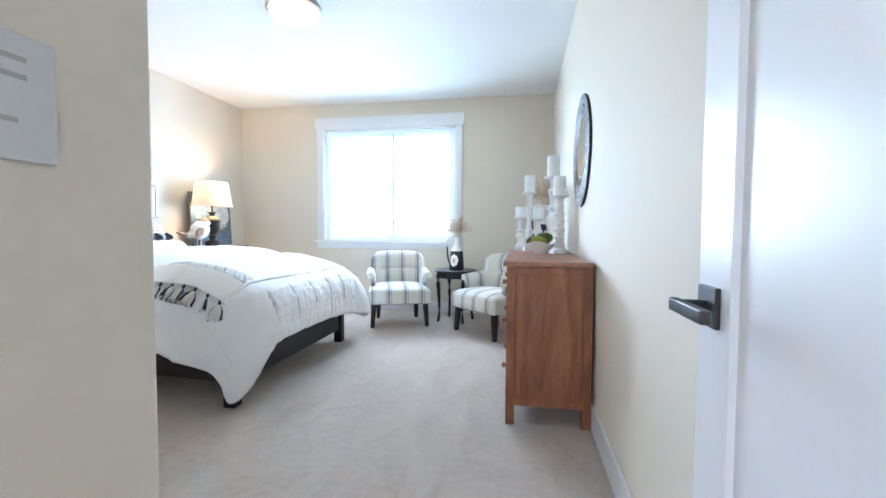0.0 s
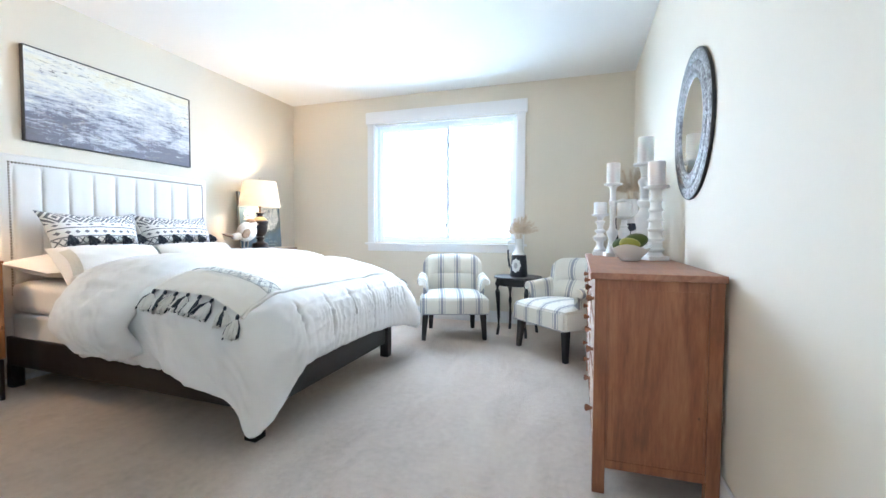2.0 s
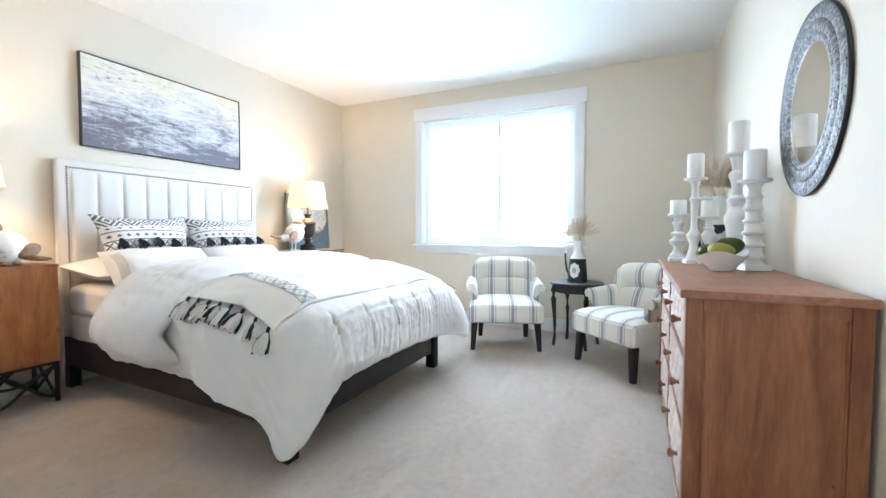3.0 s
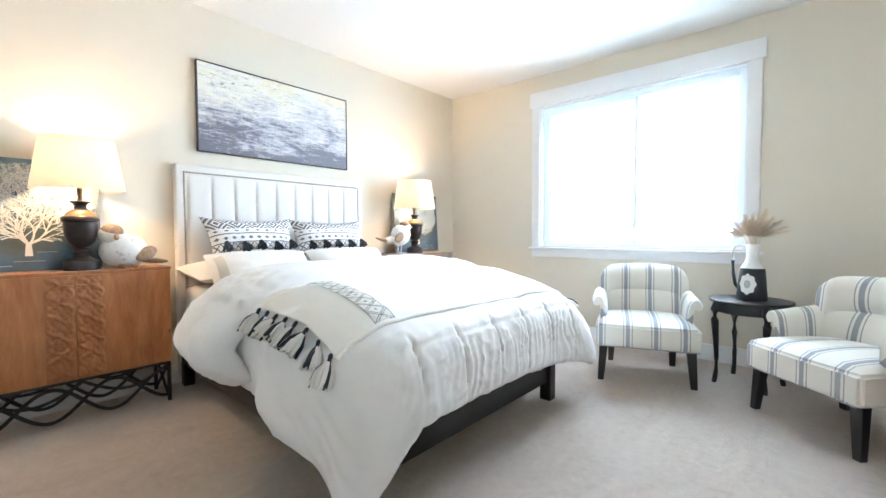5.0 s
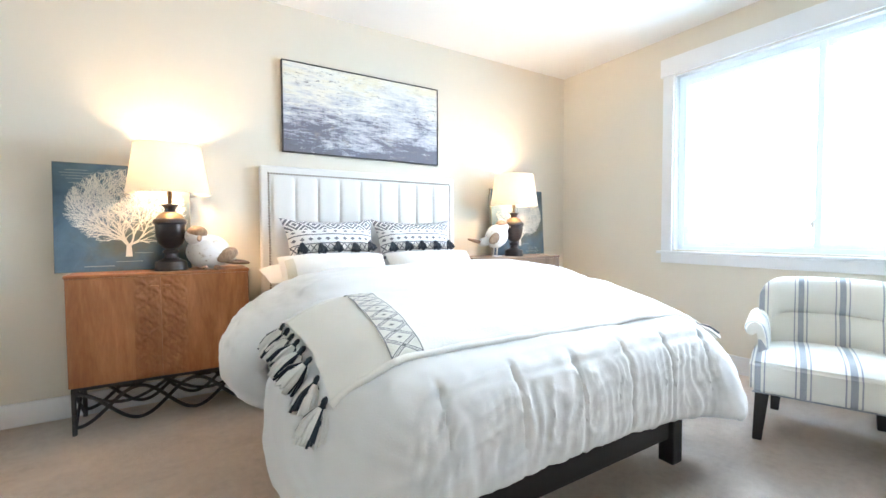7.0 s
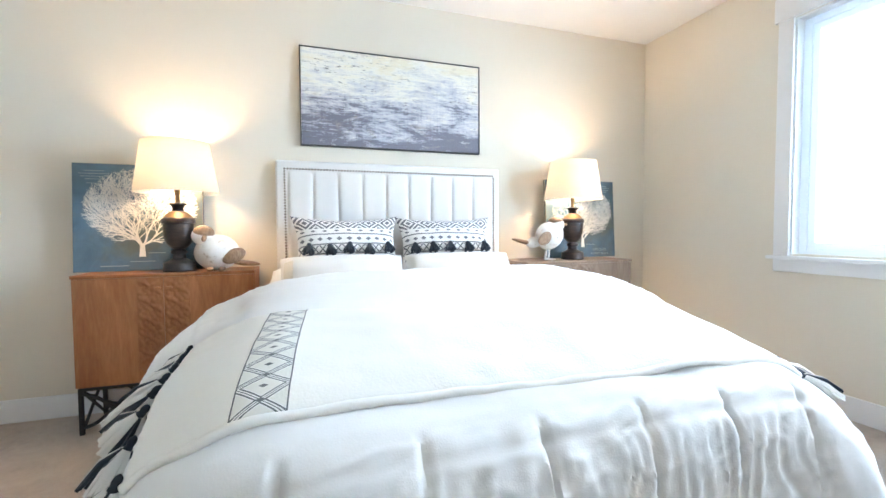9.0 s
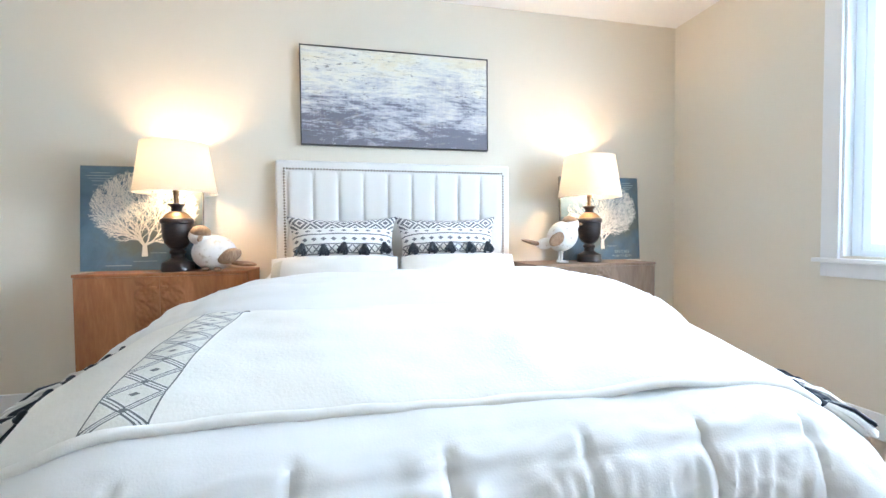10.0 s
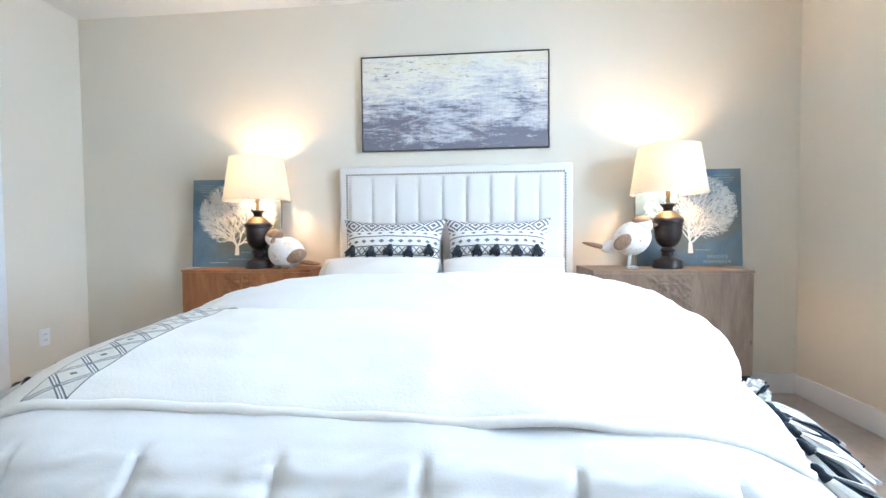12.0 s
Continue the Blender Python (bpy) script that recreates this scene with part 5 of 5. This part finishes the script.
part("dish", surface(bowl_side, 36, 16), m_ceramic, bowl, "", True)
for k, (at, size, m_, rz) in enumerate((((0.022, 0.02, 0.105), (0.056, 0.036, 0.036), m_green, 20), ((-0.045, 0.01, 0.085), (0.048, 0.030, 0.028), m_green, 60), ((-0.012, -0.050, 0.094), (0.046, 0.028, 0.026), m_lime, 10), ((-0.03, 0.045, 0.08), (0.04, 0.03, 0.026), m_green, 100))):
    size = tuple(1.2 * c for c in size)
    bm = blob((0, 0, 0), size)
    for v in bm.verts:
        v.co.x *= 1 + 0.12 * (v.co.x / size[0])
    f_ob = tagged(mesh_object("avocado" if m_ is m_green else "lemon", bm, m_, None, "", True), "mossy green fruit in the white bowl" if m_ is m_green else "yellow-green lemon in the white bowl", "fruit", "fruit in the bowl")
    f_ob.matrix_world = pose(0.255, 3.12, DRH) @ pose(at[0] * 1.15, at[1] * 1.15, at[2] + 0.006, 0, 8 * k - 10, rz)

# round mirror over the dresser
mir = thing("round_mirror", (XE - 0.004, 2.955, 1.575), 0, "round wall mirror in a silver mosaic frame", "mirror")


def ring_frame(r_prof, name, material, label=""):
    bm = bmesh.new()
    n = 72
    rings = [[bm.verts.new((-0.55 * x, r * math.cos(2 * math.pi * i / n), r * math.sin(2 * math.pi * i / n))) for i in range(n)] for r, x in r_prof]
    for a, b in zip(rings, rings[1:]):
        for i in range(n):
            bm.faces.new((a[i], a[(i + 1) % n], b[(i + 1) % n], b[i]))
    return part(name, bm, material, mir, label, True)


ring_frame([(0.357, -0.010), (0.359, 0.0), (0.360, 0.012), (0.357, 0.020), (0.352, 0.020)], "outer_edge", m_black, "dark outer rim")
ring_frame([(0.352, 0.018), (0.346, 0.024), (0.327, 0.030), (0.308, 0.026), (0.303, 0.020)], "mosaic_ring", m_mosaic)
ring_frame([(0.303, 0.020), (0.295, 0.030), (0.276, 0.034), (0.261, 0.028), (0.259, 0.022)], "mosaic_ring", m_mosaic)
ring_frame([(0.259, 0.022), (0.249, 0.030), (0.234, 0.028), (0.225, 0.014)], "mosaic_ring", m_mosaic)
bm = bmesh.new()
bmesh.ops.create_circle(bm, cap_ends=True, radius=0.2275, segments=72, matrix=pose(-0.0078, 0, 0, 0, -90, 0))
part("mirror_glass", bm, m_mirror, mir, "clear silvered glass")

# ---- armchairs and side table ----


def leg_mesh(x, y, h, dx, dy):
    bm = bmesh.new()
    a = [bm.verts.new((x + sx * 0.031, y + sy * 0.028, h)) for sx, sy in ((-1, -1), (1, -1), (1, 1), (-1, 1))]
    b = [bm.verts.new((x + dx + sx * 0.020, y + dy + sy * 0.019, 0)) for sx, sy in ((-1, -1), (1, -1), (1, 1), (-1, 1))]
    for i in range(4):
        bm.faces.new((a[i], a[(i + 1) % 4], b[(i + 1) % 4], b[i]))
    bm.faces.new(a)
    bm.faces.new(b)
    bmesh.ops.bevel(bm, geom=bm.edges[:], offset=0.003, segments=1, affect="EDGES")
    return bm


def armchair(at, rz):
    """Faces -y; origin on the floor under the seat's middle."""
    c = thing("armchair", at, rz, "cream armchair with blue-grey stripes and dark tapered legs", "armchair", "armchairs by the window")
    bm = box(-0.335, -0.30, 0.255, 0.335, 0.25, 0.420)
    bmesh.ops.subdivide_edges(bm, edges=bm.edges[:], cuts=10, use_grid_fill=True)
    for v in bm.verts:
        x, y = v.co.x / 0.335, (v.co.y + 0.025) / 0.275
        if v.co.z > 0.40:
            v.co.z += 0.045 * (1 - x * x) ** 0.5 * (1 - min(1, y * y)) ** 0.5 if abs(x) < 1 and abs(y) < 1 else 0
        v.co.x *= 1 - 0.05 * smoothstep(0, 1, y)
        e = max(0, abs(x) - 0.9) + max(0, abs(y) - 0.9)
        v.co.z += -0.05 * e if v.co.z > 0.35 else 0.02 * e
        v.co.y -= 0.018 * (1 - x * x) if y < -0.95 else 0
    bmesh.ops.bevel(bm, geom=[e for e in bm.edges if len(e.link_faces) == 2 and e.calc_face_angle() > 0.9], offset=0.020, segments=3, affect="EDGES")
    part("seat", bm, m_stripe_x, c, "", True)
    part("seat_piping", tube([(-0.32, -0.305, 0.262), (0.32, -0.305, 0.262)], 0.004, 6), m_stripe_y, c)

    def back(u, v):
        # u round the outside from one side to the other, back on the inside, and over the side's edge
        k = u * 2.1
        shut = max(0.0, (k - 2) / 0.1)
        inner = k > 1
        w = max(0.0, 2 - k) if inner else k
        a = (w - 0.5) * 2
        ang = a * 1.18
        rx, ry = 0.315, 0.20
        t = 0.062 * (1 - shut) if inner else 0.0
        zt = 0.815 - 0.060 * abs(a) ** 9 - 0.010 * a * a
        z0 = 0.30
        z = z0 + v * (zt - z0)
        x = (rx - t) * math.sin(ang) / math.sin(1.18)
        y = 0.10 + (ry - t) * (math.cos(ang) - math.cos(1.18)) / (1 - math.cos(1.18)) + 0.05 * v
        if v > 0.86:
            m = (rx - 0.031) * math.sin(ang) / math.sin(1.18)
            my = 0.10 + (ry - 0.031) * (math.cos(ang) - math.cos(1.18)) / (1 - math.cos(1.18)) + 0.05 * v
            f = (v - 0.86) / 0.14
            f = 1 - math.sqrt(max(0.0, 1 - f * f))
            x, y = x + (m - x) * f, y + (my - y) * f
        if inner:
            full = 1 - abs(a) ** 4
            y -= full * (0.050 * math.sin(math.pi * v / 0.60) ** 0.6 if v < 0.60 else 0.034 * math.sin(math.pi * (v - 0.60) / 0.40) ** 0.6)
        return Vector((x, y, z))

    bm = surface(back, 84, 40)
    bmesh.ops.remove_doubles(bm, verts=bm.verts[:], dist=0.002)
    part("backrest", bm, m_stripe_x, c, "", True)
    section = [(0.250, 0.36), (0.252, 0.43), (0.256, 0.50), (0.270, 0.562), (0.300, 0.590), (0.338, 0.582), (0.358, 0.552), (0.346, 0.522), (0.320, 0.522), (0.306, 0.536), (0.300, 0.50), (0.300, 0.43), (0.300, 0.36), (0.275, 0.355), (0.250, 0.36)]
    for s in (-1, 1):
        def arm(u, v, s=s):
            # the scrolled section carried from the front of the arm to the back
            k = u * (len(section) - 1)
            i = min(int(k), len(section) - 2)
            g = k - i
            p = [Vector(section[max(0, min(len(section) - 1, i + d))]) for d in (-1, 0, 1, 2)]
            q = 0.5 * (2 * p[1] + (p[2] - p[0]) * g + (2 * p[0] - 5 * p[1] + 4 * p[2] - p[3]) * g * g + (3 * p[1] - p[0] - 3 * p[2] + p[3]) * g ** 3)
            mid = Vector((0.290, q.y))
            near = 1 - 0.22 * max(0.0, 1 - v / 0.10) ** 2
            q = mid.lerp(q, near)
            high = smoothstep(0.32, 0.56, q.y)
            y = -0.115 - 0.03 * high + v * (0.285 + 0.03 * high)
            return Vector((s * (q.x + 0.012 * (1 - v) * high), y, q.y + 0.035 * v * high))
        bm = surface(arm, 48, 16)
        bmesh.ops.remove_doubles(bm, verts=bm.verts[:], dist=0.0005)
        bmesh.ops.holes_fill(bm, edges=[e for e in bm.edges if e.is_boundary])
        part("arm", bm, m_stripe_y, c, "padded scrolled arm", True)
    for x, y, dx, dy in ((-0.278, -0.235, -0.020, -0.018), (0.278, -0.235, 0.020, -0.018), (-0.22, 0.22, -0.01, 0.05), (0.22, 0.22, 0.01, 0.05)):
        part("leg", leg_mesh(x, y, 0.285, dx, dy), m_espresso, c, "dark tapered wooden leg")
    return c


armchair((-1.245, 4.727, 0), 19.6)
armchair((-0.145, 4.460, 0), -44)

stable = thing("side_table", (-0.615, 4.965, 0), -15, "small round black wooden table with cabriole legs", "side table")
part("tabletop", lathe([(0.215, 0.578), (0.244, 0.582), (0.248, 0.590), (0.244, 0.598), (0.20, 0.600), (0.01, 0.600)], 48), m_black, stable, "", True)
part("apron", lathe([(0.206, 0.508), (0.212, 0.513), (0.212, 0.578), (0.20, 0.579)], 48), m_black, stable, "", True)
for k in range(4):
    a = math.pi / 4 + k * math.pi / 2
    rr = [(0.206, 0.575), (0.222, 0.52), (0.222, 0.45), (0.212, 0.32), (0.206, 0.18), (0.207, 0.08), (0.214, 0.03), (0.220, 0.0)]
    part("leg", tube([(r * math.cos(a), r * math.sin(a), z) for r, z in rr], [0.026, 0.028, 0.024, 0.019, 0.015, 0.014, 0.016, 0.015], 10), m_black, stable, "", True)
jug((-0.605, 4.945, 0.600), -14, 1.0, "dark and white enamel jug with dried pampas on table")
